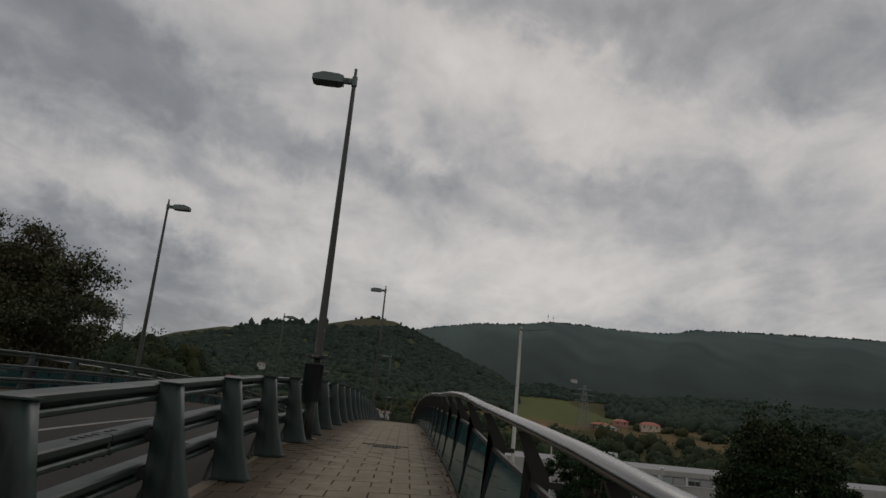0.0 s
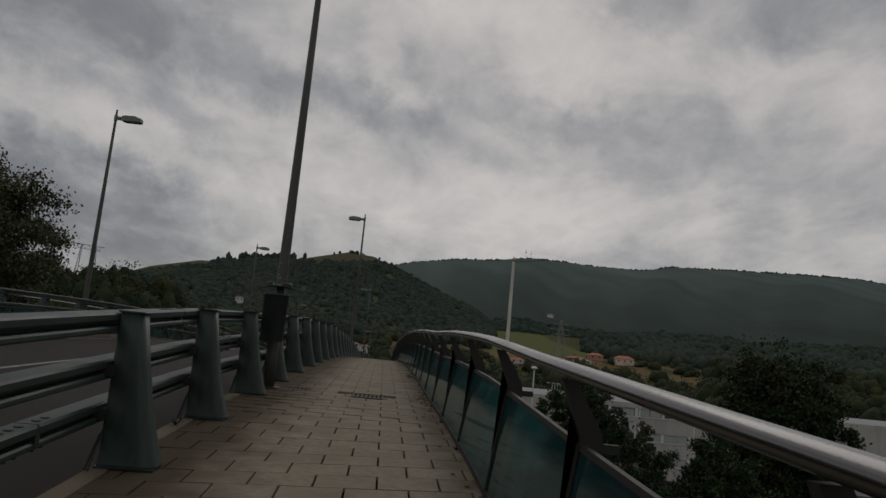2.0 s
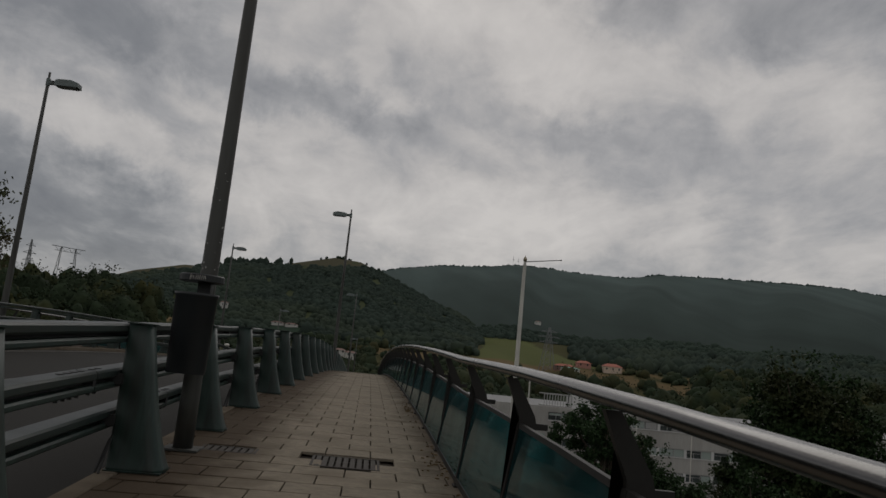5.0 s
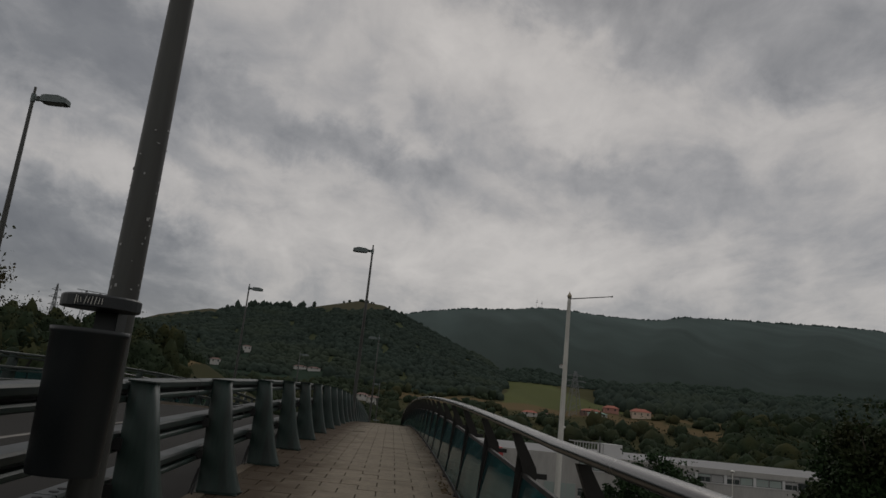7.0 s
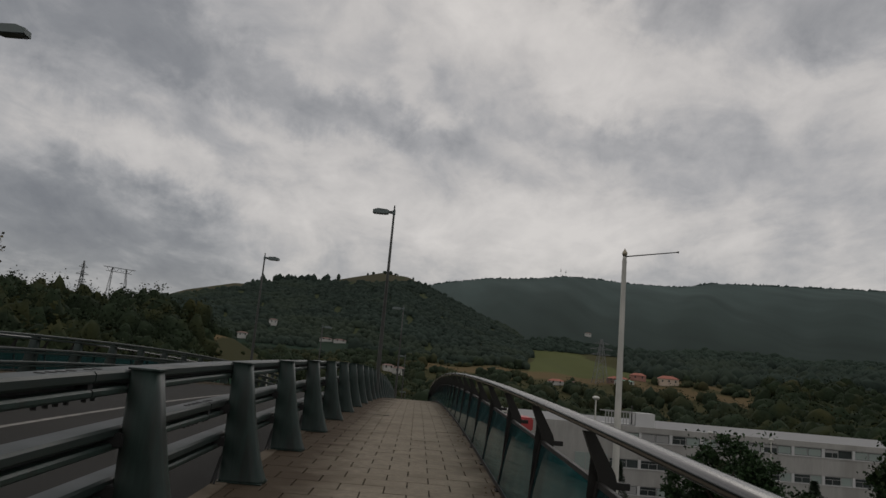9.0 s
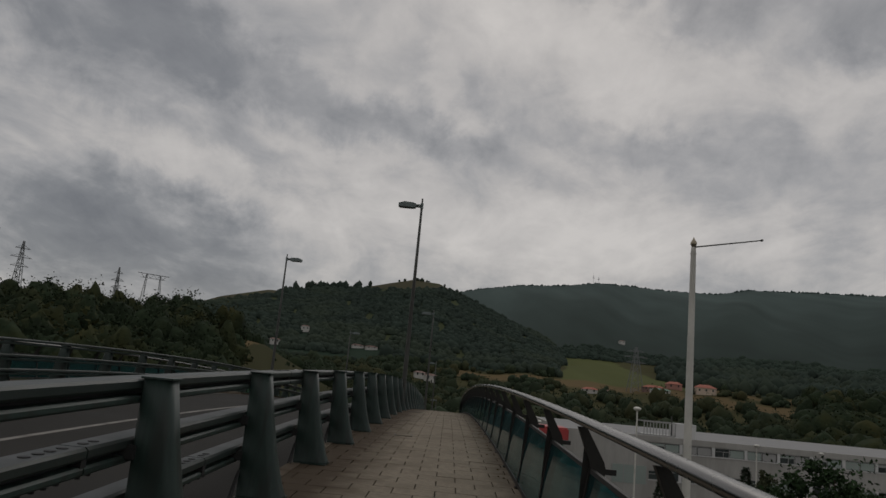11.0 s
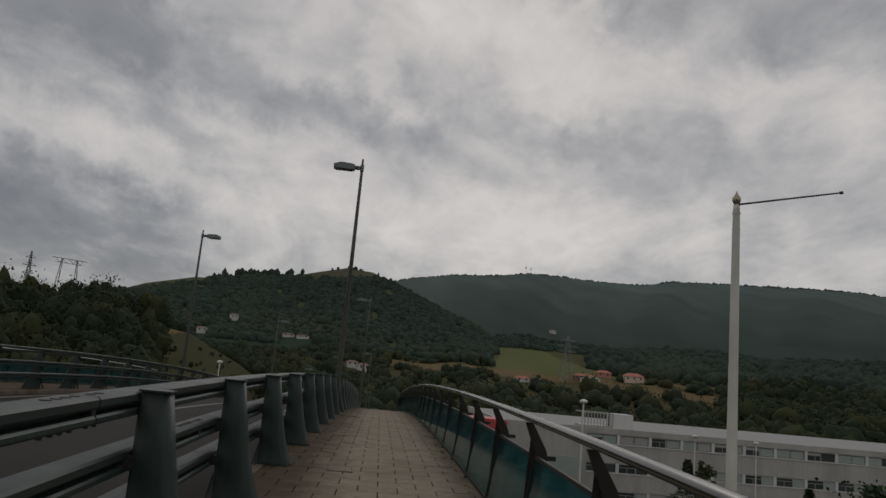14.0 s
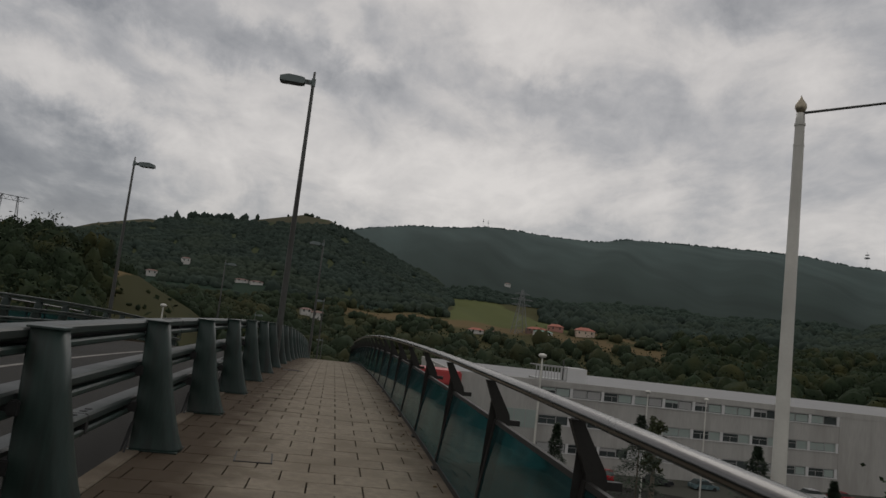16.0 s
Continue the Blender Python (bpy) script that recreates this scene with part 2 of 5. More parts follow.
M_LEAF_B = material("light_leaves", (0.027, 0.052, 0.020), 0.6, 0.0, 0.4, 0.5, 3, 0.0, island=0.9, spec=0.15)
M_CONIFER = material("conifer_leaves", (0.034, 0.052, 0.031), 0.7, 0.0, 0.4, 0.8, 4, 0.0, island=0.8, spec=0.15)
M_FOREST_A = material("near_wood_canopy", (0.026, 0.038, 0.021), 0.9, 0.0, 0.8, 0.09, 0.6, 0.3, island=0.3, stain=(0.054, 0.054, 0.022), stain_scale=0.045, bump_dist=0.8, spec=0.05)
# next four canopies: base colours lifted to carry distance haze, most on the mountain
M_HEDGE = material("hazy_hedge_canopy", (0.036, 0.050, 0.030), 0.9, 0.0, 0.5, 0.03, 0.3, 0.0, island=0.5, stain=(0.060, 0.060, 0.030), stain_scale=0.03, spec=0.04)
M_FOREST_B = material("hazy_hill_canopy", (0.039, 0.054, 0.044), 0.95, 0.0, 0.45, 0.014, 0.12, 0.0, island=0.22, stain=(0.050, 0.065, 0.046), stain_scale=0.010, bump_dist=1.5, spec=0.03)
M_FOREST_C = material("hazy_mountain_canopy", (0.076, 0.103, 0.097), 0.95, 0.0, 0.4, 0.004, 0.05, 0.0, island=0.16, stain=(0.083, 0.110, 0.100), stain_scale=0.004, bump_dist=3.0, spec=0.02)
M_FOREST_L = material("hazy_lower_slope_canopy", (0.044, 0.062, 0.050), 0.95, 0.0, 0.3, 0.008, 0.1, 0.0, island=0.2, stain=(0.050, 0.069, 0.053), stain_scale=0.008, bump_dist=1.5, spec=0.02)
M_CAR_W = material("white_car_paint", (0.62, 0.62, 0.62), 0.25, 0.0, 0.05, 2, 20, 0.0)
M_CAR_R = material("red_car_paint", (0.35, 0.025, 0.03), 0.25, 0.0, 0.05, 2, 20, 0.0)
M_CAR_B = material("grey_blue_car_paint", (0.13, 0.19, 0.20), 0.25, 0.2, 0.05, 2, 20, 0.0)
M_CAR_D = material("dark_car_paint", (0.03, 0.032, 0.036), 0.25, 0.2, 0.05, 2, 20, 0.0)
M_TYRE = material("tyre_rubber", (0.02, 0.02, 0.02), 0.9, 0.0, 0.2, 5, 40, 0.0)


def glass_material(name, color, rough, film=None, amount=0.0):
    m = bpy.data.materials.new(name)
    m.use_nodes = True
    t = m.node_tree
    b = t.nodes["Principled BSDF"]
    b.inputs["Base Color"].default_value = (*color, 1)
    b.inputs["Roughness"].default_value, b.inputs["Transmission Weight"].default_value, b.inputs["IOR"].default_value = rough, 1.0, 1.30
    if film:
        tc, n = t.nodes.new("ShaderNodeTexCoord"), t.nodes.new("ShaderNodeTexNoise")
        n.inputs["Scale"].default_value, n.inputs["Detail"].default_value = 2.2, 8
        t.links.new(tc.outputs["Object"], n.inputs["Vector"])
        r = t.nodes.new("ShaderNodeMapRange")
        r.inputs["From Min"].default_value, r.inputs["From Max"].default_value = 0.35, 0.75
        r.inputs["To Min"].default_value, r.inputs["To Max"].default_value = amount * 0.5, amount
        t.links.new(n.outputs[0], r.inputs["Value"])
        d = t.nodes.new("ShaderNodeBsdfDiffuse")
        d.inputs[0].default_value = (*film, 1)
        mx = t.nodes.new("ShaderNodeMixShader")
        t.links.new(r.outputs[0], mx.inputs[0])
        t.links.new(b.outputs[0], mx.inputs[1])
        t.links.new(d.outputs[0], mx.inputs[2])
        t.links.new(mx.outputs[0], t.nodes["Material Output"].inputs[0])
    return m


M_GLASS = glass_material("teal_glass", (0.04, 0.36, 0.40), 0.04, (0.035, 0.095, 0.10), 0.42)

# terrain: base colours come from the ground cover stored on the mesh, the mountain's with haze mixed in
M_GROUND = bpy.data.materials.new("ground_cover")
M_GROUND.use_nodes = True
gt = M_GROUND.node_tree
gb = gt.nodes["Principled BSDF"]
gb.inputs["Roughness"].default_value, gb.inputs["Specular IOR Level"].default_value = 0.98, 0.03
ga = gt.nodes.new("ShaderNodeVertexColor")
ga.layer_name = "cover"
gtc = gt.nodes.new("ShaderNodeTexCoord")
gn = gt.nodes.new("ShaderNodeTexNoise")
gn.inputs["Scale"].default_value, gn.inputs["Detail"].default_value = 0.011, 6
gmap = gt.nodes.new("ShaderNodeMapping")
gmap.inputs["Scale"].default_value = (1.0, 0.14, 0.1)
gt.links.new(gtc.outputs["Object"], gmap.inputs[0])
gt.links.new(gmap.outputs[0], gn.inputs["Vector"])
gr = gt.nodes.new("ShaderNodeMapRange")
gr.inputs["To Min"].default_value, gr.inputs["To Max"].default_value = 0.66, 1.34
gt.links.new(gn.outputs[0], gr.inputs["Value"])
gm = gt.nodes.new("ShaderNodeMixRGB")
gm.blend_type = "MULTIPLY"
gm.inputs[0].default_value = 1.0
gt.links.new(ga.outputs[0], gm.inputs[1])
gt.links.new(gr.outputs[0], gm.inputs[2])
gt.links.new(gm.outputs[0], gb.inputs["Base Color"])


# ---- mesh helpers ----
def finish(name, me, mat, parent=None, label="", smooth=False):
    ob = new(name, me)
    if mat:
        me.materials.append(mat)
    if smooth:
        me.shade_smooth()
    if parent is not None:
        ob.parent = parent
    if label:
        tagged(ob, label)
    return ob


def part(name, bm, mat, parent=None, label="", smooth=False):
    me = bpy.data.meshes.new(name)
    bmesh.ops.recalc_face_normals(bm, faces=bm.faces)
    bm.to_mesh(me)
    bm.free()
    return finish(name, me, mat, parent, label, smooth)


def thing(name, label, category, group="", kind="", at=(0, 0, 0), rz=0.0):
    ob = new(name)
    ob.empty_display_size = 0.2
    ob.matrix_basis = pose(*at, 0, 0, rz)
    return tagged(ob, label, category, group, kind)


def add_box(bm, x0, x1, y0, y1, z0, z1, bevel=0.0):
    r = bmesh.ops.create_cube(bm, size=1)
    for v in r["verts"]:
        v.co = Vector(((x0 + x1) / 2 + v.co.x * (x1 - x0), (y0 + y1) / 2 + v.co.y * (y1 - y0), (z0 + z1) / 2 + v.co.z * (z1 - z0)))
    if bevel:
        es = list({ed for v in r["verts"] for ed in v.link_edges})
        bmesh.ops.bevel(bm, geom=es, offset=bevel, segments=2, affect="EDGES")
    return bm


def boxes(*specs, bevel=0.0):
    bm = bmesh.new()
    for s in specs:
        add_box(bm, *s, bevel=bevel)
    return bm


def loft(bm, rings, cap=True):
    """Rings of equal length, joined one to the next."""
    rows = [[bm.verts.new(p) for p in ring] for ring in rings]
    n = len(rows[0])
    for a, b in zip(rows, rows[1:]):
        for i in range(n):
            bm.faces.new((a[i], a[(i + 1) % n], b[(i + 1) % n], b[i]))
    if cap:
        bm.faces.new(rows[0][::-1])
        bm.faces.new(rows[-1])
    return bm


def circle(c, r, n=16, ry=None):
    return [(c[0] + r * math.cos(2 * math.pi * i / n), c[1] + (ry or r) * math.sin(2 * math.pi * i / n), c[2]) for i in range(n)]


def stick(bm, a, b, r0, r1=None, n=6):
    """A tapered round bar from a to b."""
    a, b = Vector(a), Vector(b)
    d = (b - a).normalized()
    u = d.orthogonal().normalized()
    v = d.cross(u)
    r1 = r0 if r1 is None else r1
    ring = lambda c, r: [tuple(c + (u * math.cos(2 * math.pi * i / n) + v * math.sin(2 * math.pi * i / n)) * r) for i in range(n)]
    return loft(bm, [ring(a, r0), ring(b, r1)])


# ---- the bridge: vertical curve ----
Y0, Y1 = -14.0, 150.0


def deck(y, x=1.5):
    """The walk's height; towards the bridge's foot it leans to the road."""
    if y > 138:
        return deck(138) - 0.03 * (y - 138)
    rise_ = float(np.interp(y, (4, 5.5, 7, 9, 11.5, 14, 17), (0.0, 0.022, 0.022, 0.030, 0.072, 0.055, 0.0))) * min(max((x + 1.2) / 2.7, 0), 1)
    lean_ = 0.14 * min(max((14 - y) / 8, 0), 1) * min(max((1.5 - x) / 2.7, 0), 1)
    return 0.42 - 0.00105 * (36 - y) ** 2 - lean_ + rise_


def strip(bm, profile, y0, y1, step=1.0):
    """A closed cross-section of (x, z over the deck), swept along the vertical curve."""
    n = max(1, round((y1 - y0) / step))
    ys = [y0 + (y1 - y0) * i / n for i in range(n + 1)]
    return loft(bm, [[(x, y, deck(y, x) + z) for x, z in profile] for y in ys])


def rect(x0, x1, z0, z1, c=0.0):
    if not c:
        return [(x0, z0), (x1, z0), (x1, z1), (x0, z1)]
    return [(x0 + c, z0), (x1 - c, z0), (x1, z0 + c), (x1, z1 - c), (x1 - c, z1), (x0 + c, z1), (x0, z1 - c), (x0, z0 + c)]


X_KERB, X_EDGE = -1.42, 1.62
FAR = -11.0                             # mirror axis: x -> FAR - x for the far side
tagged(part("bridge_deck", strip(bmesh.new(), rect(FAR - X_EDGE - 0.1, X_EDGE + 0.1, -1.3, -0.25), Y0, Y1, 2.0), M_CONC), kind="structure")
tagged(part("road", strip(bmesh.new(), rect(FAR - X_KERB - 0.02, X_KERB + 0.02, -0.30, -0.10), Y0, Y1, 1.5), M_ROAD), kind="structure")
tagged(part("pavement", strip(bmesh.new(), rect(X_KERB + 0.16, X_EDGE, -0.30, -0.052), Y0, Y1, 1.0), M_JOINT), kind="structure")
tagged(part("pavement", strip(bmesh.new(), rect(FAR - X_EDGE, FAR - X_KERB - 0.16, -0.30, 0.0), Y0, Y1, 1.5), M_PAVER_REST), kind="structure")
for i in range(46):                     # kerb stones, one metre and a half each
    y = Y0 + i * 1.5
    for a, b in ((X_KERB, X_KERB + 0.155), (FAR - X_KERB - 0.155, FAR - X_KERB)):
        tagged(part("kerb", strip(bmesh.new(), rect(a, b, -0.25, 0.008, 0.012), y + 0.006, y + 1.494, 1.5), M_KERB), kind="structure")
for x, a, b in ((-5.30, Y0, Y1), (-9.15, Y0, Y1)):
    tagged(part("road_marking", strip(bmesh.new(), rect(x - 0.06, x + 0.06, -0.105, -0.096), a, b, 1.5), M_LINE), kind="structure")
for y in (20.0, 70.0, 120.0):           # plain piers under the deck
    tagged(part("bridge_pier", boxes((-7.0, -4.0, y - 0.6, y + 0.6, -18.5, deck(y) - 1.25), bevel=0.08), M_CONC), kind="structure")


# ---- vehicle barrier ----
def post_mesh():
    """A folded plate post: rounded towards the walk, flaring to the foot."""
    bm = bmesh.new()
    rings = []
    for z, xa, xb, h in ((0, -1.375, -0.935, 0.172), (0.03, -1.372, -0.948, 0.165), (0.12, -1.374, -0.985, 0.150), (0.28, -1.378, -1.035, 0.134), (0.5, -1.382, -1.090, 0.117), (0.8, -1.390, -1.150, 0.099), (1.165, -1.398, -1.212, 0.083)):
        w = xb - xa
        c = min(0.62 * h, 0.55 * w)
        ring = [(xa, h * 0.9, z), (xa, -h * 0.9, z), (xa + 0.02, -h, z), (xb - c, -h, z)]
        ring += [(xb - c + c * math.sin(q), -h + c - c * math.cos(q), z) for q in (0.4, 0.8, 1.2)]
        ring += [(xb, -h + c, z), (xb, h - c, z)]
        ring += [(xb - c + c * math.cos(q), h - c + c * math.sin(q), z) for q in (0.4, 0.8, 1.2)]
        ring += [(xb - c, h, z), (xa + 0.02, h, z)]
        rings.append(ring)
    return loft(bm, rings)


RAIL_TOPS = (1.165, 0.80, 0.47)
POSTS = [6.49 + 2.5 * k for k in range(-7, 1)] + [9.08, 11.37, 13.72, 16.25, 18.66, 21.17, 23.82, 26.33, 28.85, 31.45, 34.07, 36.63] + [39.19 + 2.55 * k for k in range(15)]


def build_post(parent):
    p = part("post", post_mesh(), M_POST, parent, "tapered folded steel post, streaked", smooth=True)
    for poly in p.data.polygons:
        poly.use_smooth = len(poly.vertices) == 4
    part("cap", boxes((-1.408, -1.200, -0.098, 0.098, 1.165, 1.178), bevel=0.003), M_POST, p)
    part("base_plate", boxes((-1.385, -0.945, -0.185, 0.185, 0.0, 0.010)), M_POST, p)
    bm = bmesh.new()
    stick(bm, (-1.385, -0.12, 0.24), (-1.41, -0.27, 0.0), 0.012)
    part("anchor_rod", bm, M_DARK, p)
    bm = bmesh.new()
    stick(bm, (-1.375, -0.10, 0.28), (-1.37, -0.31, 0.0), 0.010)
    part("anchor_rod", bm, M_DARK, p)
    for z in RAIL_TOPS[1:]:
        part("bracket", boxes((-1.50, -1.36, -0.13, 0.06, z - 0.135, z - 0.045), bevel=0.008), M_DARK, p)
    return p


barrier = thing("vehicle_barrier", "grey-green steel vehicle barrier with tapered posts and triple rails", "barrier", "bridge barriers")
first = build_post(barrier)
first.location = (0, POSTS[0], deck(POSTS[0], -1.2))
for y in POSTS[1:]:
    copy_thing(first, pose(0, y, deck(y, -1.2)))
CUTS = [Y0 + 0.5, 2.9, 10.7, 20.3, 29.9, 42.4, 52.4, 62.4, 76.0]
SPLICE = [[Y0 + 0.5] + [first_ + 7.5 * k for k in range(9)] + [76.0] for first_ in (5.6, 8.2, 10.3)]


def rails(parent):
    for k, z in enumerate(RAIL_TOPS):
        for a, b in zip(SPLICE[k], SPLICE[k][1:]):
            part("rail", strip(bmesh.new(), rect(-1.60, -1.40 - 0.012 * k, z - 0.072, z, 0.016), a + 0.008, b - 0.008), M_RAIL, parent)
            part("lower_rail", strip(bmesh.new(), rect(-1.57, -1.405 - 0.012 * k, z - 0.158, z - 0.106, 0.014), a + 0.008, b - 0.008), M_POST, parent)
            part("rail_web", strip(bmesh.new(), rect(-1.56, -1.50, z - 0.108, z - 0.070), a + 0.02, b - 0.02), M_DARK, parent)
            if 0 < b < 60:              # splice: sleeve, bolts above and below
                j = b
                part("splice", boxes((-1.585, -1.425, j - 0.03, j + 0.03, deck(j, -1.5) + z - 0.14, deck(j, -1.5) + z - 0.012)), M_DARK, parent)
                for d in (-0.46, -0.34, -0.23, -0.11, 0.11, 0.23):
                    zz = deck(j + d, -1.5) + z
                    bm = bmesh.new()
                    loft(bm, [circle((-1.50, j + d, zz - 0.01), 0.034, 10), circle((-1.50, j + d, zz + 0.004), 0.03, 10)])
                    part("bolt", bm, M_DARK, parent)
                    bm = bmesh.new()
                    loft(bm, [circle((-1.50, j + d, zz - 0.195), 0.016, 8), circle((-1.50, j + d, zz - 0.155), 0.016, 8)])
                    part("bolt_end", bm, M_DARK, parent)


rails(barrier)

far_barrier = thing("vehicle_barrier", "grey-green steel vehicle barrier across the road", "barrier", "bridge barriers")
fpost = build_post(far_barrier)
FAR_POSTS = [15.8 + 2.5 * k for k in range(-8, 25)]
FAR_DROP = 0.03
fpost.matrix_basis = pose(FAR, FAR_POSTS[0], deck(FAR_POSTS[0]) + FAR_DROP, 0, 0, 180)
for y in FAR_POSTS[1:]:
    copy_thing(fpost, pose(FAR, y, deck(y) + FAR_DROP, 0, 0, 180))
for z in RAIL_TOPS:
    for a, b in zip(CUTS, CUTS[1:]):
        part("rail", strip(bmesh.new(), rect(FAR + 1.40, FAR + 1.60, z - 0.068 + FAR_DROP, z + FAR_DROP, 0.014), a + 0.012, b - 0.012), M_RAIL, far_barrier)
        part("lower_rail", strip(bmesh.new(), rect(FAR + 1.415, FAR + 1.57, z - 0.145 + FAR_DROP, z - 0.092 + FAR_DROP, 0.012), a + 0.012, b - 0.012), M_POST, far_barrier)


# ---- glass railing ----
FINS = [0.95 + 1.96 * k for k in range(-6, 38)]


def fin_mesh():
    prof = [(1.505, 0.0), (1.575, 0.0), (1.675, 0.62), (1.715, 0.78), (1.70, 0.84), (1.565, 1.075), (1.50, 1.075), (1.60, 0.82), (1.61, 0.72)]
    bm = bmesh.new()
    loft(bm, [[(x, -0.022, z) for x, z in prof], [(x, 0.022, z) for x, z in prof]])
    bmesh.ops.triangulate(bm, faces=[f for f in bm.faces if len(f.verts) > 4])
    return bm


def lean(z, off=0.0):
    """The panel's line: x at a height over the deck."""
    return 1.490 + 0.116 * z / 0.78 + off


def build_railing(name, label, mirror):
    rail = thing(name, label, "railing", "glass railings")
    sx = (lambda x: FAR - x) if mirror else (lambda x: x)
    if mirror:
        place = lambda y: pose(FAR, y, deck(y), 0, 0, 180)
    else:
        place = lambda y: pose(0, y, deck(y))
    p = part("fin_post", fin_mesh(), M_FIN, rail, "bent dark steel fin")
    part("stub", boxes((1.70, 1.79, -0.018, 0.018, 0.755, 0.795)), M_FIN, p)
    part("foot_plate", boxes((1.47, 1.62, -0.07, 0.07, 0.0, 0.018)), M_FIN, p)
    part("cover_strip", loft(bmesh.new(), [[(lean(z, -0.012), -0.030, z), (lean(z, -0.002), -0.030, z), (lean(z, -0.002), 0.030, z), (lean(z, -0.012), 0.030, z)] for z in (0.02, 0.79)]), M_FIN, p)
    p.matrix_basis = place(FINS[0])
    for y in FINS[1:]:
        copy_thing(p, place(y))
    for a in FINS[:-1]:
        b = a + 1.96
        def quad(z0, z1, t0, t1, n):
            bm = bmesh.new()
            ring = lambda y: [(sx(lean(z0, t0)), y, deck(y) + z0), (sx(lean(z0, t1)), y, deck(y) + z0), (sx(lean(z1, t1)), y, deck(y) + z1), (sx(lean(z1, t0)), y, deck(y) + z1)]
            return loft(bm, [ring(a + 0.024 + 1.912 * i / n) for i in range(n + 1)])
        g = part("glass_panel", quad(0.07, 0.765, 0.0, 0.012, 2), M_GLASS, rail, "tinted teal glass panel, dirty")
        part("top_channel", quad(0.76, 0.79, -0.008, 0.020, 2), M_FIN, rail)
        part("bottom_channel", quad(0.035, 0.078, -0.012, 0.024, 2), M_FIN, rail)
    n = round(67 - Y0)
    ring = lambda y, k=1.0: [(sx(1.525 + k * 0.050 * math.cos(q)), y, deck(y) + 1.120 + k * 0.035 * math.sin(q)) for q in [2 * math.pi * i / 24 for i in range(24)]]
    tube = part("handrail", loft(bmesh.new(), [ring(Y0 + 0.5 + (66 - Y0) * i / n) for i in range(n + 1)]), M_STEEL, rail, "polished stainless handrail tube", smooth=True)
    for poly in tube.data.polygons:
        poly.use_smooth = len(poly.vertices) == 4
    for y in (2.42, 14.42):
        part("tube_joint", loft(bmesh.new(), [ring(y - 0.003, 1.008), ring(y + 0.003, 1.008)]), M_FIN, rail)
    return rail


build_railing("glass_railing", "teal glass railing with dark fins and steel handrail", False)
build_railing("glass_railing", "teal glass railing on the opposite bridge edge", True)


# ---- street lamps ----
def build_lamp(x, y, top, side, group="street lamps"):
    """side: -1, the head reaches towards -x."""
    zb = deck(y)
    lamp = thing("street_lamp", "tall grey street lamp with a flat angular head", "street lamp", group, at=(x, y, zb))
    h = top - zb
    bm = bmesh.new()
    loft(bm, [circle((0, 0, z), r, 14) for z, r in ((0, 0.094), (0.5, 0.092), (2.0, 0.084), (5.0, 0.064), (h - 0.36, 0.046), (h - 0.35, 0.034), (h, 0.034))])
    part("pole", bm, M_POLE, lamp, "galvanised pole with sticker remains", smooth=False).data.shade_smooth()
    part("base_plate", boxes((-0.17, 0.17, -0.17, 0.17, 0, 0.02), bevel=0.005), M_POLE, lamp)
    bm = bmesh.new()
    loft(bm, [circle((0, 0, h - 0.42), 0.062, 14), circle((0, 0, h - 0.20), 0.062, 14)])
    part("clamp", bm, M_HEAD, lamp)
    a = side
    arm = part("arm", boxes((min(a * 0.05, a * 0.26), max(a * 0.05, a * 0.26), -0.055, 0.055, h - 0.375, h - 0.255), bevel=0.012), M_HEAD, lamp)
    bm = bmesh.new()
    stick(bm, (a * 0.16, -0.07, h - 0.31), (a * 0.16, 0.07, h - 0.31), 0.035, n=10)
    part("hinge_bolt", bm, M_POLE, arm)
    bm = bmesh.new()
    sec = lambda xx, w, zt, zl: [(a * xx, -w, zl), (a * xx, w, zl), (a * xx, w * 0.86, zt), (a * xx, -w * 0.86, zt)]
    loft(bm, [sec(0.24, 0.13, h - 0.235, h - 0.40), sec(0.36, 0.17, h - 0.215, h - 0.42), sec(0.70, 0.175, h - 0.20, h - 0.415), sec(0.93, 0.16, h - 0.27, h - 0.40)])
    head = part("head", bm, M_HEAD, lamp, "angular grey lamp head")
    part("lens", boxes((min(a * 0.36, a * 0.88), max(a * 0.36, a * 0.88), -0.14, 0.14, h - 0.428, h - 0.405), bevel=0.006), M_LENS, head)
    return lamp


for x, y, top in ((-1.075, 17.28, 8.175), (-1.155, 47.13, 8.64), (-1.12, 76.7, 6.97), (-1.12, 106.3, 3.66), (-1.12, 136.0, -1.55)):
    build_lamp(x, y, top, -1)
for x, y, top in ((-9.91, 31.69, 8.60), (-9.806, 61.54, 8.11), (-9.6, 90.7, 5.57), (-9.6, 119.8, 1.2)):
    build_lamp(x, y, top, 1)

# sticker scraps on the pole by the bin
sticker = thing("sticker", "torn pale stickers stuck on a lamp pole", "sticker")
rng = random.Random(5)
for i in range(34):
    z, q = deck(17.13) + 1.75 + 1.0 * rng.random() ** 1.8, rng.uniform(-2.9, 0.2)
    r = 0.0855
    bm = bmesh.new()
    w, hh = rng.uniform(0.002, 0.009), rng.uniform(0.002, 0.010)
    loft(bm, [[(-1.075 + rr * math.cos(q + s * w / r), 17.28 + rr * math.sin(q + s * w / r), z + t * hh) for rr, s, t in ((r, -1, -1), (r, 1, -1), (r, 1, 1), (r, -1, 1))], [(-1.075 + rr * math.cos(q + s * w / r), 17.28 + rr * math.sin(q + s * w / r), z + t * hh) for rr, s, t in ((r + 0.002, -1, -1), (r + 0.002, 1, -1), (r + 0.002, 1, 1), (r + 0.002, -1, 1))]])
    part("scrap", bm, M_FRAME, sticker)

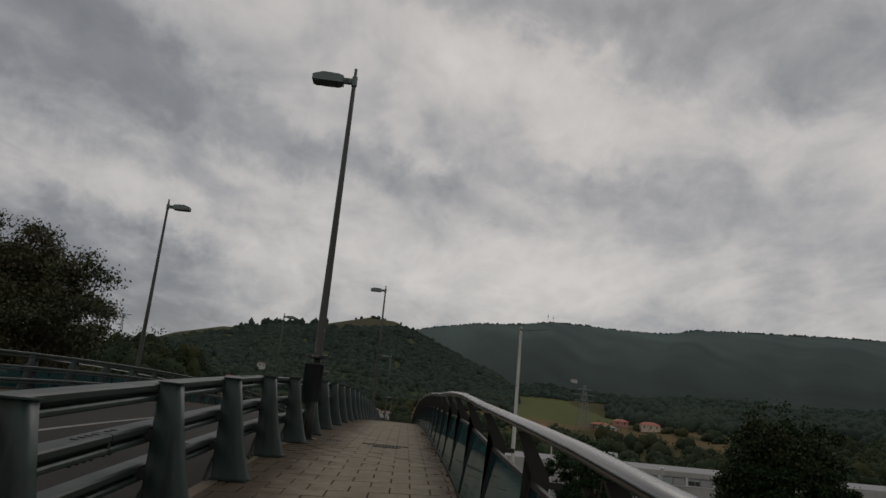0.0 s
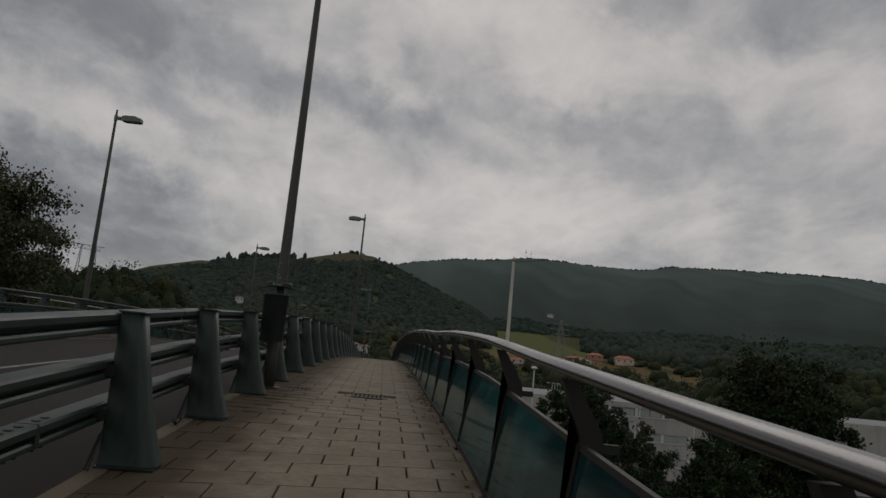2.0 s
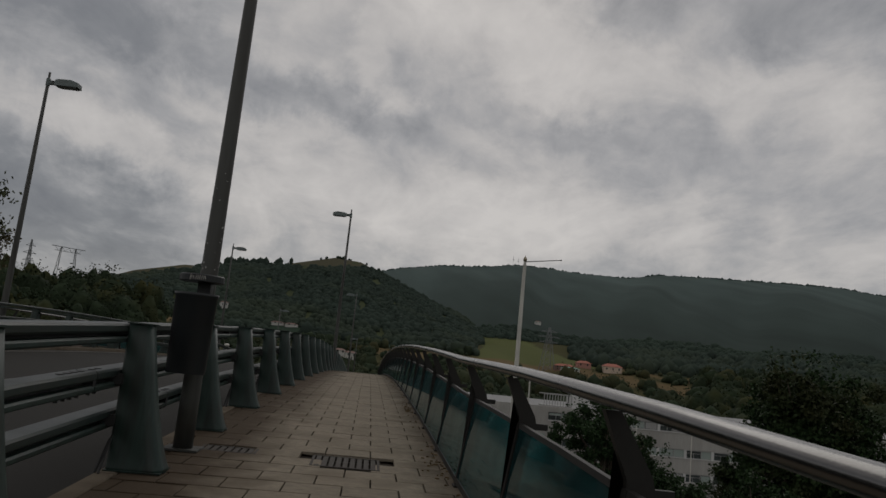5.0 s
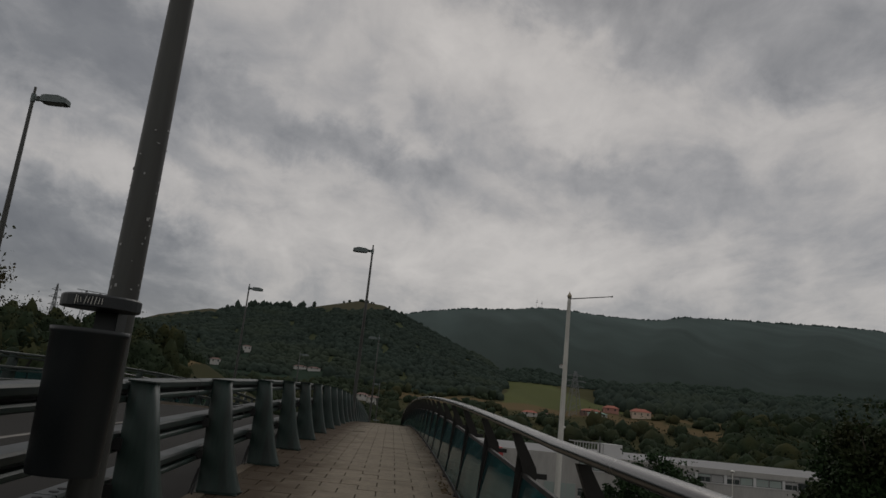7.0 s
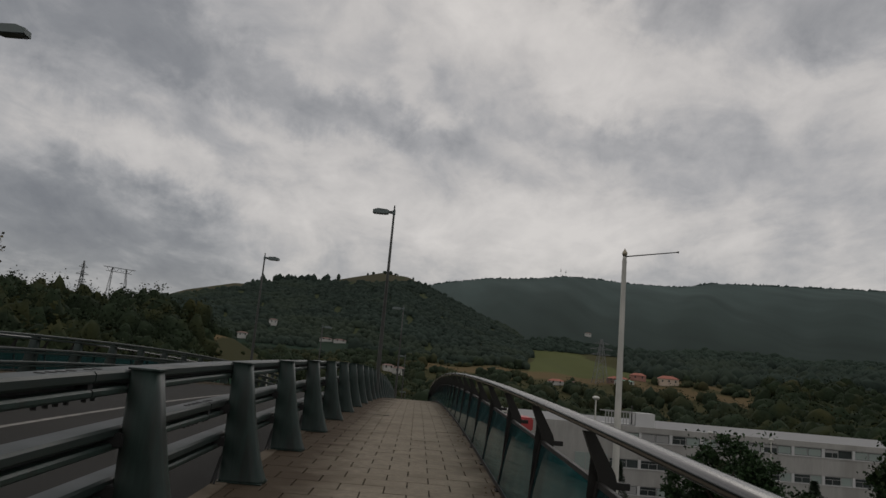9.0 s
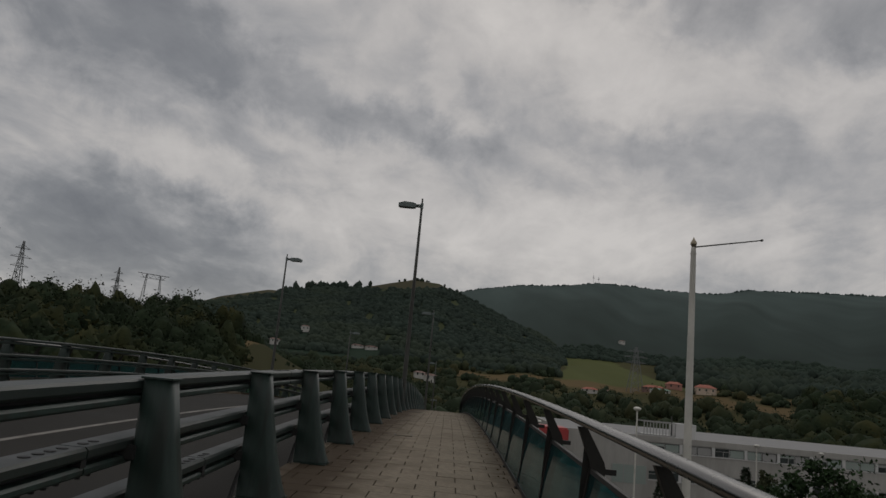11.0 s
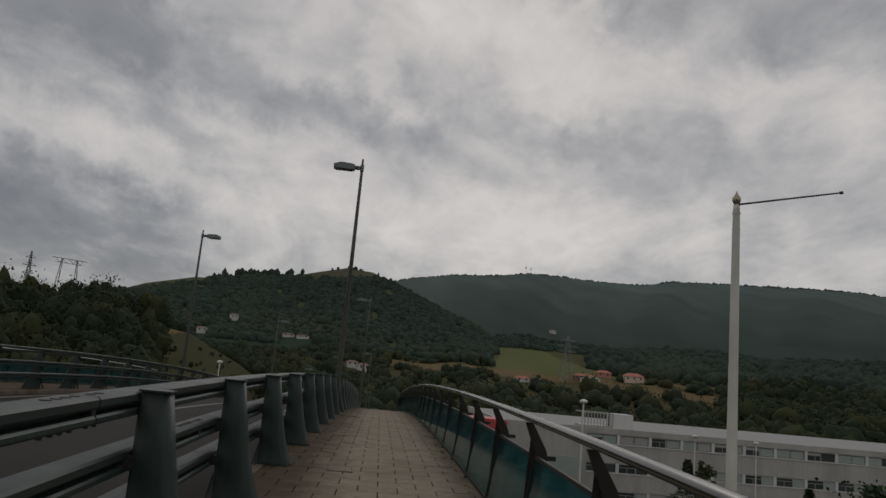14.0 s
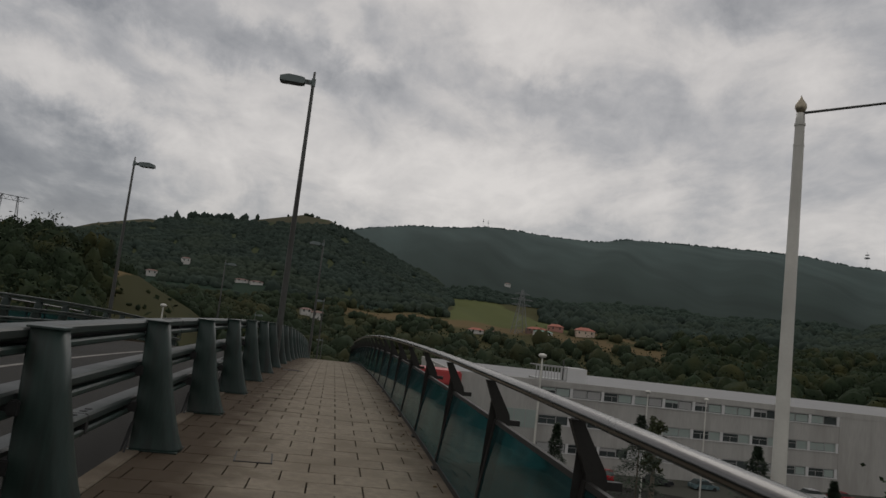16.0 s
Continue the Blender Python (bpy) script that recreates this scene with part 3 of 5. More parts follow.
# ---- litter bin on the lamp pole ----
zb = deck(17.0)
litter_bin = thing("litter_bin", "dark oval metal litter bin strapped to a lamp pole", "litter bin", at=(-1.075, 16.93, zb))
bm = bmesh.new()
loft(bm, [circle((0, 0, z), r, 28, r * 0.72) for z, r in ((0.74, 0.174), (0.755, 0.180), (1.45, 0.194), (1.46, 0.204), (1.485, 0.204), (1.485, 0.186), (1.0, 0.18))], cap=False)
bm.faces.new([bm.verts.new(p) for p in circle((0, 0, 0.745), 0.175, 28, 0.126)])
part("body", bm, M_BIN, litter_bin, smooth=False).data.shade_smooth()
bm = bmesh.new()
loft(bm, [circle((0.02, 0.02, z), r, 28, r * 0.74) for z, r in ((1.595, 0.202), (1.60, 0.208), (1.655, 0.208), (1.665, 0.195))])
lid = part("lid", bm, M_BIN, litter_bin, "scratched oval lid with scrawled marks")
part("bracket", boxes((-0.03, 0.07, 0.10, 0.26, 0.85, 0.91), bevel=0.006), M_BIN, litter_bin)
part("lid_arm", boxes((-0.03, 0.09, 0.09, 0.24, 1.40, 1.62), bevel=0.006), M_BIN, litter_bin)
# scratched marks on the lid's rim
for i in range(9):
    q = -1.95 + i * 0.085
    bm = bmesh.new()
    x, y = 0.02 + 0.2085 * math.cos(q), 0.02 + 0.2085 * 0.74 * math.sin(q)
    hh = rng.uniform(0.012, 0.024)
    stick(bm, (x, y - 0.001, 1.628 - hh), (x + rng.uniform(-0.012, 0.012), y - 0.001, 1.628 + hh), 0.002, n=4)
    part("scratch", bm, M_WHITE, lid)

# ---- drains and covers ----
def build_drain(x0, x1, y0, y1, bars):
    z = deck((y0 + y1) / 2)
    d = thing("drain_grate", "dark cast-iron drain grate set in pavers", "drain grate", "drains", at=((x0 + x1) / 2, (y0 + y1) / 2, z))
    w, l = (x1 - x0) / 2, (y1 - y0) / 2
    slope = (deck(y1) - deck(y0)) / (y1 - y0)
    d.rotation_euler = (math.atan(slope), 0, 0)
    part("frame", boxes((-w, w, -l, -l + 0.025, -0.04, 0.003), (-w, w, l - 0.025, l, -0.04, 0.003), (-w, -w + 0.025, -l, l, -0.04, 0.003), (w - 0.025, w, -l, l, -0.04, 0.003)), M_GRATE, d)
    for i in range(bars):
        x = -w + 0.03 + (2 * w - 0.06) * (i + 0.5) / bars
        part("bar", boxes((x - 0.024, x + 0.024, -l + 0.02, l - 0.02, -0.03, 0.0)), M_GRATE, d)
    return d


DRAINS = ((0.15, 0.82, 17.06, 17.62, 9), (-0.95, -0.40, 17.36, 17.66, 7), (-0.85, -0.33, 46.0, 46.45, 7))
for s in DRAINS:
    build_drain(*s)
cover = thing("access_cover", "small paver-filled access cover with a dark rim", "access cover", at=(-0.27, 34.06, deck(34.06) + 0.004))
cover.rotation_euler = (0, 0, radians(4))
part("frame", boxes((-0.175, 0.175, -0.235, -0.221, -0.03, 0.002), (-0.175, 0.175, 0.221, 0.235, -0.03, 0.002), (-0.175, -0.161, -0.221, 0.221, -0.03, 0.002), (0.161, 0.175, -0.221, 0.221, -0.03, 0.002)), M_DARK, cover)
part("infill", boxes((-0.16, 0.16, -0.22, -0.006, -0.03, 0.004), (-0.16, 0.16, 0.006, 0.22, -0.03, 0.003)), M_PAVER, cover)
tagged(part("leaf_litter", (lambda bm: [add_box(bm, x, x + s, y, y + s * 0.6, deck(y) + 0.001, deck(y) + 0.012) for x, y, s in [(rng.gauss(1.40, 0.07), rng.choice((rng.uniform(10, 40), rng.gauss(23.2, 0.5), rng.gauss(17.5, 0.6))), rng.uniform(0.012, 0.04)) for _ in range(120)]] and bm)(bmesh.new()), M_LITTER), "dry leaf litter along the railing foot", "litter", kind="stuff")

weed = thing("weed", "small green weed rooted by a barrier post", "weed", at=(-1.33, 13.1, deck(13.1, -1.33)))
for i in range(9):
    bm = bmesh.new()
    q, ln = i * 2.4, rng.uniform(0.06, 0.14)
    dx, dy = math.cos(q), math.sin(q)
    px, py = -dy * 0.012, dx * 0.012
    ring0 = [(px * 0.3, py * 0.3, 0), (-px * 0.3, -py * 0.3, 0), (-px * 0.3, -py * 0.3, 0.002), (px * 0.3, py * 0.3, 0.002)]
    ring1 = [(dx * ln * 0.5 + px, dy * ln * 0.5 + py, ln * 0.55), (dx * ln * 0.5 - px, dy * ln * 0.5 - py, ln * 0.55), (dx * ln * 0.5 - px, dy * ln * 0.5 - py, ln * 0.55 + 0.002), (dx * ln * 0.5 + px, dy * ln * 0.5 + py, ln * 0.55 + 0.002)]
    ring2 = [(dx * ln, dy * ln, ln * 0.6), (dx * ln, dy * ln, ln * 0.6 + 0.001), (dx * ln + 0.001, dy * ln, ln * 0.6 + 0.001), (dx * ln + 0.001, dy * ln, ln * 0.6)]
    part("leaf", loft(bm, [ring0, ring1, ring2]), M_LEAF_B, weed)

# ---- the land: one sheet, heights by bearing and distance from the bridge ----
CX, CY, EYE = 0.3, 20.0, 1.6
AZ_A = (-180, -60, -45, -38, -33, -31, -28.7, -26, -23.7, -21.4, -20.3, -19, -17, -14.4, -13, -10.7, -9.8, -7, 0, 180)
EL_A = (0.5, 1.6, 2.1, 2.3, 2.3, 2.1, 2.3, 2.2, 1.8, 2.5, 2.5, 2.2, 1.7, 1.3, 0.5, -0.6, -1.2, -2.2, -3.0, -3.0)
AZ_B = (-180, -40, -25, -21, -18.2, -14.8, -13.5, -10.5, -8.2, -5.5, -3.5, -1.4, 0.1, 2, 4.4, 6.7, 9, 9.8, 12, 16, 28, 32, 36, 39, 45, 60, 180)
EL_B = (0.5, 1.0, 2.6, 3.5, 4.65, 5.55, 5.6, 6.2, 6.35, 7.08, 7.58, 7.45, 6.8, 6.0, 5.0, 4.1, 2.9, 1.7, 0.6, -0.3, -0.3, 0.4, 2.2, 3.4, 4.6, 4.6, -0.5)
AZ_C = (-180, -90, -30, -8, 0, 1.9, 5, 8.7, 10.9, 13.6, 16.6, 20, 22.2, 26.5, 30.6, 34.5, 38, 40.4, 50, 90, 180)
EL_C = (1.0, 1.0, 1.0, 3.0, 6.85, 7.3, 7.85, 8.1, 8.45, 8.38, 8.15, 8.08, 8.47, 8.4, 8.28, 8.1, 7.48, 7.25, 6.5, 4.5, 3.0)
R_A, R_B, R_C = 320.0, 1100.0, 2600.0
D_R = (0, 150, 190, 260, 400, 540, 700, 900, 1300, 3300)
D_Z = (-17.5, -17.5, -17, -13.5, -4.5, 9.5, 21, 36, 55, 60)


def ridge(r, crest, foot_r, top_r, foot_z, power):
    s = np.clip((r - foot_r) / (top_r - foot_r), 0, 1)
    up = foot_z + (crest - foot_z) * s ** power
    back = np.maximum(crest - (r - top_r) * 0.25, foot_z)
    return np.where(r < foot_r, -60.0, np.where(r <= top_r, up, back))


def land(az, r):
    az, r = np.asarray(az, float), np.asarray(r, float)
    d = np.interp(r, D_R, D_Z)
    left = np.clip((-az - 4) / 10, 0, 1)
    d = d * (1 - 0.35 * left * (r > 150)) - 1.5 * left
    wob = 3.0 * np.sin(az * 0.9 + r * 0.004) * np.sin(r * 0.012 + az * 0.33) * np.clip((r - 250) / 500, 0, 1)
    d = d + wob
    h = lambda a, e, R: EYE + np.tan(np.radians(np.interp(az, a, e))) * R
    za = ridge(r, h(AZ_A, EL_A, R_A), 95.0, R_A, -17.5, 0.9)
    zb_ = ridge(r, h(AZ_B, EL_B, R_B) + 0 * r, 560.0, R_B, np.interp(560, D_R, D_Z), 1.05)
    spur = (16 * np.sin(az * 0.52 + 0.4 + r * 0.0016) + 6 * np.sin(az * 1.25 + 2 - r * 0.0012)) * np.clip((r - 900) / 700, 0, 1) * np.clip((2500 - r) / 600, 0, 1)
    zc = ridge(r, h(AZ_C, EL_C, R_C), 850.0, R_C, 34.0, 1.12) + spur
    return np.maximum(np.maximum(d, za), np.maximum(zb_, zc))


def layer(az, r):
    """Which hill carries the ground here: 0 fields, 1 near rise, 2 middle hill, 3 mountain."""
    z = land(az, r)
    h = lambda a, e, R: EYE + np.tan(np.radians(np.interp(az, a, e))) * R
    za = ridge(r, h(AZ_A, EL_A, R_A), 95.0, R_A, -17.5, 0.9)
    zb_ = ridge(r, h(AZ_B, EL_B, R_B), 560.0, R_B, np.interp(560, D_R, D_Z), 1.05)
    k = np.zeros(np.shape(z), int)
    k[np.isclose(z, za)] = 1
    k[np.isclose(z, zb_) & (r > 560)] = 2
    k[(k == 0) & (r > 900)] = 3
    return k


def xy(az, r):
    return CX + np.sin(np.radians(az)) * r, CY + np.cos(np.radians(az)) * r


def meadow(az, r):
    """1 where grass lies open, 2 where dry brown field does, 3 bald heath, 0 wood."""
    az, r = np.asarray(az, float), np.asarray(r, float)
    w = np.zeros(np.shape(az + r), int)
    edge = 0.7 * np.sin(r * 0.02) + 0.4 * np.sin(r * 0.057 + 1)
    w[(az > 8.9 + edge * 0.3) & (az < 18.0 - (r - 575) / 62 + edge * 0.4) & (r > 545) & (r < 905)] = 1
    w[(az > 16.5) & (az < 26) & (r > 440 - (az - 20) * 4 + edge * 8) & (r < 512 - (az - 20) * 5 + edge * 8)] = 2
    w[(az > 18) & (az < 27.5) & (r > 530 - (az - 20) * 3) & (r < 556 - (az - 20) * 2 + edge * 6)] = 2
    w[(az > 0.5) & (az < 17) & (r > 490 + edge * 12) & (r < 545 + edge * 10)] = 2
    w[(az > -16.5 + edge * 0.5) & (az < -8.4) & (r > 120) & (r < 335)] = 1
    w[(az > -19.8) & (az < -15.2 + edge) & (r > 235) & (r < 322)] = 2
    w[(az > -8.6) & (az < -0.6) & (r > 985 + 24 * np.abs(az + 3.6)) & (r < 1130)] = 3
    w[(az > -19.5) & (az < -14) & (r > 1020) & (r < 1130)] = 3
    open_ = np.sin(az * 1.3 + r * 0.021) + np.sin(r * 0.033 - az * 0.9 + 1) + np.sin(az * 3.1 - r * 0.011)
    w[(open_ > 2.1) & (r > 600) & (r < 1100) & (az < 6)] = 4
    return w


azs = np.concatenate([np.arange(-180, -48, 4.0), np.arange(-48, 52, 0.25), np.arange(52, 180, 4.0)])
rs = np.concatenate([[0.5, 20, 45, 70, 95], np.arange(110, 420, 10.0), np.arange(420, 940, 16.0), np.arange(940, 1160, 20.0), np.linspace(1180, 2560, 36), [2600, 2660, 2800, 3200, 4200]])
AA, RR = np.meshgrid(azs, rs, indexing="ij")
ZZ = land(AA, RR)
XX, YY = xy(AA, RR)
na, nr = AA.shape
verts = np.stack([XX, YY, ZZ], -1).reshape(-1, 3)
idx = np.arange(na * nr).reshape(na, nr)
nxt = np.roll(idx, -1, axis=0)
faces = np.stack([idx[:, :-1], nxt[:, :-1], nxt[:, 1:], idx[:, 1:]], -1).reshape(-1, 4)
me = bpy.data.meshes.new("ground")
me.from_pydata(verts.tolist(), [], faces.tolist())
cover = me.color_attributes.new("cover", "FLOAT_COLOR", "POINT")
kinds, cov = layer(AA, RR).ravel(), meadow(AA, RR).ravel()
cols = np.ones((na * nr, 4))
cols[:, :3] = (0.066, 0.064, 0.030)
cols[kinds == 1, :3] = (0.04, 0.05, 0.026)
cols[kinds == 2, :3] = (0.030, 0.048, 0.034)
# distance haze put into the mountain's colour: paler and bluer with range
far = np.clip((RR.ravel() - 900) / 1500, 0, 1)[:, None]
near_c, hazy_c = np.array((0.034, 0.048, 0.042)), np.array((0.076, 0.103, 0.098))
cols[kinds == 3, :3] = (near_c + (hazy_c - near_c) * far)[kinds == 3]
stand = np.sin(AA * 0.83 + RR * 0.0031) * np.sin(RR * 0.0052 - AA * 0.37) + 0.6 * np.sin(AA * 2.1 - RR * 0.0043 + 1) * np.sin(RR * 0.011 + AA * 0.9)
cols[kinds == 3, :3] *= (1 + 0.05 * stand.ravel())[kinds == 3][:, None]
# open clearings, some haze included in the colour
cols[cov == 4, :3] = (0.060, 0.072, 0.036)
cols[cov == 1, :3] = (0.100, 0.112, 0.044)
cols[(cov == 1) & (AA.ravel() < 0), :3] = (0.047, 0.047, 0.023)
cols[cov == 2, :3] = (0.135, 0.100, 0.052)
cols[cov == 3, :3] = (0.078, 0.074, 0.046)
cols[(RR.ravel() < 175), :3] = (0.10, 0.10, 0.085)
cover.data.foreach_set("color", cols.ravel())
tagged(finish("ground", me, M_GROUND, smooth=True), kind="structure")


# ---- woods: crowns joined, too many to count ----
def ico(sub):
    bm = bmesh.new()
    bmesh.ops.create_icosphere(bm, subdivisions=sub, radius=1.0)
    v = np.array([p.co[:] for p in bm.verts])
    f = np.array([[p.index for p in t.verts] for t in bm.faces])
    bm.free()
    return v, f


def crowns(name, label, points, size, tall, sub, mat, seed):
    """points: x, y, z rows. One joined mesh of uneven crowns."""
    g = np.random.default_rng(seed)
    if sub:
        v, f = ico(1)
        if sub > 1:                     # domes, open underneath
            low = int(np.argmin(v[:, 2]))
            f = f[~np.any(f == low, axis=1)]
    else:
        v = np.array([(1, 0, 0), (0, 1, 0), (-1, 0, 0), (0, -1, 0), (0, 0, 1), (0, 0, -1)], float)
        f = np.array([(0, 1, 4), (1, 2, 4), (2, 3, 4), (3, 0, 4), (1, 0, 5), (2, 1, 5), (3, 2, 5), (0, 3, 5)])
    n = len(points)
    s = size * np.clip(np.exp(g.normal(0, 0.33, (n, 1, 1))), 0.5, 1.8) * np.stack([g.uniform(0.8, 1.2, n), g.uniform(0.8, 1.2, n), tall * g.uniform(0.7, 1.35, n)], -1)[:, None, :]
    jag = 1 + g.uniform(-0.22, 0.22, (n, len(v), 1))
    p = v[None] * jag * s + points[:, None, :]
    p[:, :, 2] += s[:, :, 2] * 0.45
    fs = (f[None] + (np.arange(n) * len(v))[:, None, None]).reshape(-1, 3)
    me = bpy.data.meshes.new(name)
    me.from_pydata(p.reshape(-1, 3).tolist(), [], fs.tolist())
    return tagged(finish(name, me, mat, smooth=True), label, "woodland", kind="stuff")


def leafy(name, label, points, size, tall, leaves, mat, seed):
    """Crowns of loose foliage round a dense core, joined."""
    g = np.random.default_rng(seed)
    v, f = ico(2)
    n = len(points)
    s = size * np.clip(np.exp(g.normal(0, 0.4, (n, 1))), 0.45, 1.9) * np.stack([g.uniform(0.8, 1.2, n), g.uniform(0.8, 1.2, n), tall * g.uniform(0.7, 1.35, n)], -1)
    mid_ = points + np.stack([np.zeros(n), np.zeros(n), s[:, 2] * 0.55], -1)
    core = v[None] * s[:, None, :] * g.uniform(0.84, 1.12, (n, len(v), 1)) * (0.74 + 0.14 * np.sin(v[None, :, :1] * 5 + points[:, None, :1]) * np.sin(v[None, :, 2:] * 4 + points[:, None, 1:2])) + mid_[:, None, :]
    d = g.normal(size=(n, leaves, 3))
    d /= np.linalg.norm(d, axis=-1)[..., None]
    lump = 1 + 0.26 * np.sin(d[..., 0:1] * 4 + points[:, None, 0:1]) * np.sin(d[..., 2:3] * 5 + points[:, None, 1:2])
    pos = (mid_[:, None, :] + d * s[:, None, :] * lump * g.uniform(0.70, 1.12, (n, leaves, 1))).reshape(-1, 3)
    nl = len(pos)
    a = g.normal(size=(nl, 3))
    a /= np.linalg.norm(a, axis=1)[:, None]
    b = np.cross(a, d.reshape(-1, 3) + g.normal(0, 0.5, (nl, 3)))
    b /= np.linalg.norm(b, axis=1)[:, None]
    ln = np.repeat(s[:, :1], leaves, axis=0) * g.uniform(0.06, 0.13, (nl, 1))
    quad = np.stack([pos - a * ln, pos + b * ln * 0.6, pos + a * ln, pos - b * ln * 0.6], 1).reshape(-1, 3)
    cf = (f[None] + (np.arange(n) * len(v))[:, None, None]).reshape(-1, 3)
    qf = np.arange(nl * 4).reshape(-1, 4) + n * len(v)
    me = bpy.data.meshes.new(name)
    me.from_pydata(np.concatenate([core.reshape(-1, 3), quad]).tolist(), [], cf.tolist() + qf.tolist())
    return tagged(finish(name, me, mat, smooth=True), label, "woodland", kind="stuff")


def spot(az, el, lo=200.0, hi=2500.0):
    """The first place along a bearing whose ground shows at that elevation."""
    r = np.arange(lo, hi, 2.0)
    e = np.degrees(np.arctan2(land(np.full(len(r), az), r) - EYE, r))
    i = int(np.argmax(e >= el))
    x, y = xy(az, r[i])
    return float(x), float(y), float(land(az, r[i])), float(r[i])


# gardens and yards: bearing, distance, half width in degrees, depth
YARDS = [(az, spot(az, el)[3] if r is None else r, da, dep) for az, el, r, da, dep in ((-11.6, 2.6, None, 0.45, 40), (-13.8, 1.2, 620, 0.5, 60), (-7.4, 1.7, None, 0.8, 35), (-6.3, 1.7, None, 0.8, 35), (-2.3, -0.3, 470, 0.75, 90), (-1.4, -0.6, 462, 0.5, 80), (13.2, 3.9, None, 0.4, 60), (19.35, 0.4, 536, 0.9, 70), (17.15, 0.4, 548, 0.8, 70), (15.9, 0.0, 495, 1.0, 60), (14.6, 0.0, 506, 0.6, 50), (13.0, 0.0, 560, 4.0, 30))]


def scatter(n, a0, a1, r0, r1, want, seed, keep=None):
    g = np.random.default_rng(seed)
    az = g.uniform(a0, a1, n)
    r = np.sqrt(g.uniform(r0 ** 2, r1 ** 2, n))
    ok = (layer(az, r) == want) & (meadow(az, r) == 0)
    for a0_, r0_, da, dep in YARDS:
        ok &= ~((np.abs(az - a0_) < da) & (r > r0_ - dep) & (r < r0_ + 6))
    if keep is not None:
        ok &= keep(az, r, g)
    az, r = az[ok], r[ok]
    x, y = xy(az, r)
    return np.stack([x, y, land(az, r)], -1)


clump = lambda az, r, g: (np.sin(az * 1.9 + r * 0.035) + np.sin(r * 0.055 - az * 0.8) + g.normal(0, 0.5, len(az))) > -0.35 + 0.9 * ((az > 8) & (az < 17) & (r > 380))
leafy("woodland", "dark broadleaf woodland on a near rise", scatter(2700, -48, -7, 110, 345, 1, 11), 3.0, 1.35, 130, M_FOREST_A, 21)
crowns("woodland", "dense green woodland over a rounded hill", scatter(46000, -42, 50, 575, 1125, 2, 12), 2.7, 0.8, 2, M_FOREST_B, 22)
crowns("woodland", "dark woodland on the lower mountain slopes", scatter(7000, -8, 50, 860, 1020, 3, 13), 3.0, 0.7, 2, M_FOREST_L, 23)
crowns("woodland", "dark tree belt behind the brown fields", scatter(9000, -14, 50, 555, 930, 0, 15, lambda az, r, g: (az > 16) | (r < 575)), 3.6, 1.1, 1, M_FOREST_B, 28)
leafy("hedgerow", "dense trees behind the works", scatter(2100, -22, 48, 205, 432, 0, 14, lambda az, r, g: (az < 26) & (clump(az, r, g) | (r < 330) | (az < 0))), 3.2, 0.95, 90, M_HEDGE, 24)
leafy("hedgerow", "hedges and copses between dry fields", scatter(2600, -22, 48, 432, 560, 0, 16, lambda az, r, g: (az < 26) & (clump(az, r, g) | (az < 0))), 2.6, 0.9, 50, M_HEDGE, 29)
leafy("woodland", "dark wooded spur above the works", scatter(1700, 26, 50, 205, 560, 0, 18), 3.8, 1.0, 50, M_FOREST_A, 34)
leafy("shrubs", "scattered shrubs on a rough grass slope", (lambda az, r: np.stack([*xy(az, r), land(az, r)], -1))(np.random.default_rng(31).uniform(-17, -12, 12), np.random.default_rng(32).uniform(170, 330, 12)), 1.1, 0.8, 60, M_FOREST_A, 30)
for mid_az, wide_az, count, size_, tall_h, seed_ in ((-2.6, 0.8, 14, 2.0, 1.0, 3), (-10.3, 1.5, 44, 3.6, 1.35, 4)):
    line_az = np.random.default_rng(seed_).normal(mid_az, wide_az, count)
    lx, ly = xy(line_az, 1098.0)
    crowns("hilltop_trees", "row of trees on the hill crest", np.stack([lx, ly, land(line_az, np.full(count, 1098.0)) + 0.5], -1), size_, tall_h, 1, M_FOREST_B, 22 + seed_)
line_az = np.concatenate([np.random.default_rng(6).uniform(24, 33, 160), np.random.default_rng(7).uniform(-1, 44, 1100)])
lx, ly = xy(line_az, 2595.0)
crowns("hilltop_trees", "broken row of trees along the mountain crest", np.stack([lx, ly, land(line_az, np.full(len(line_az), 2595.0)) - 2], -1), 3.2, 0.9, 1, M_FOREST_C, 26)


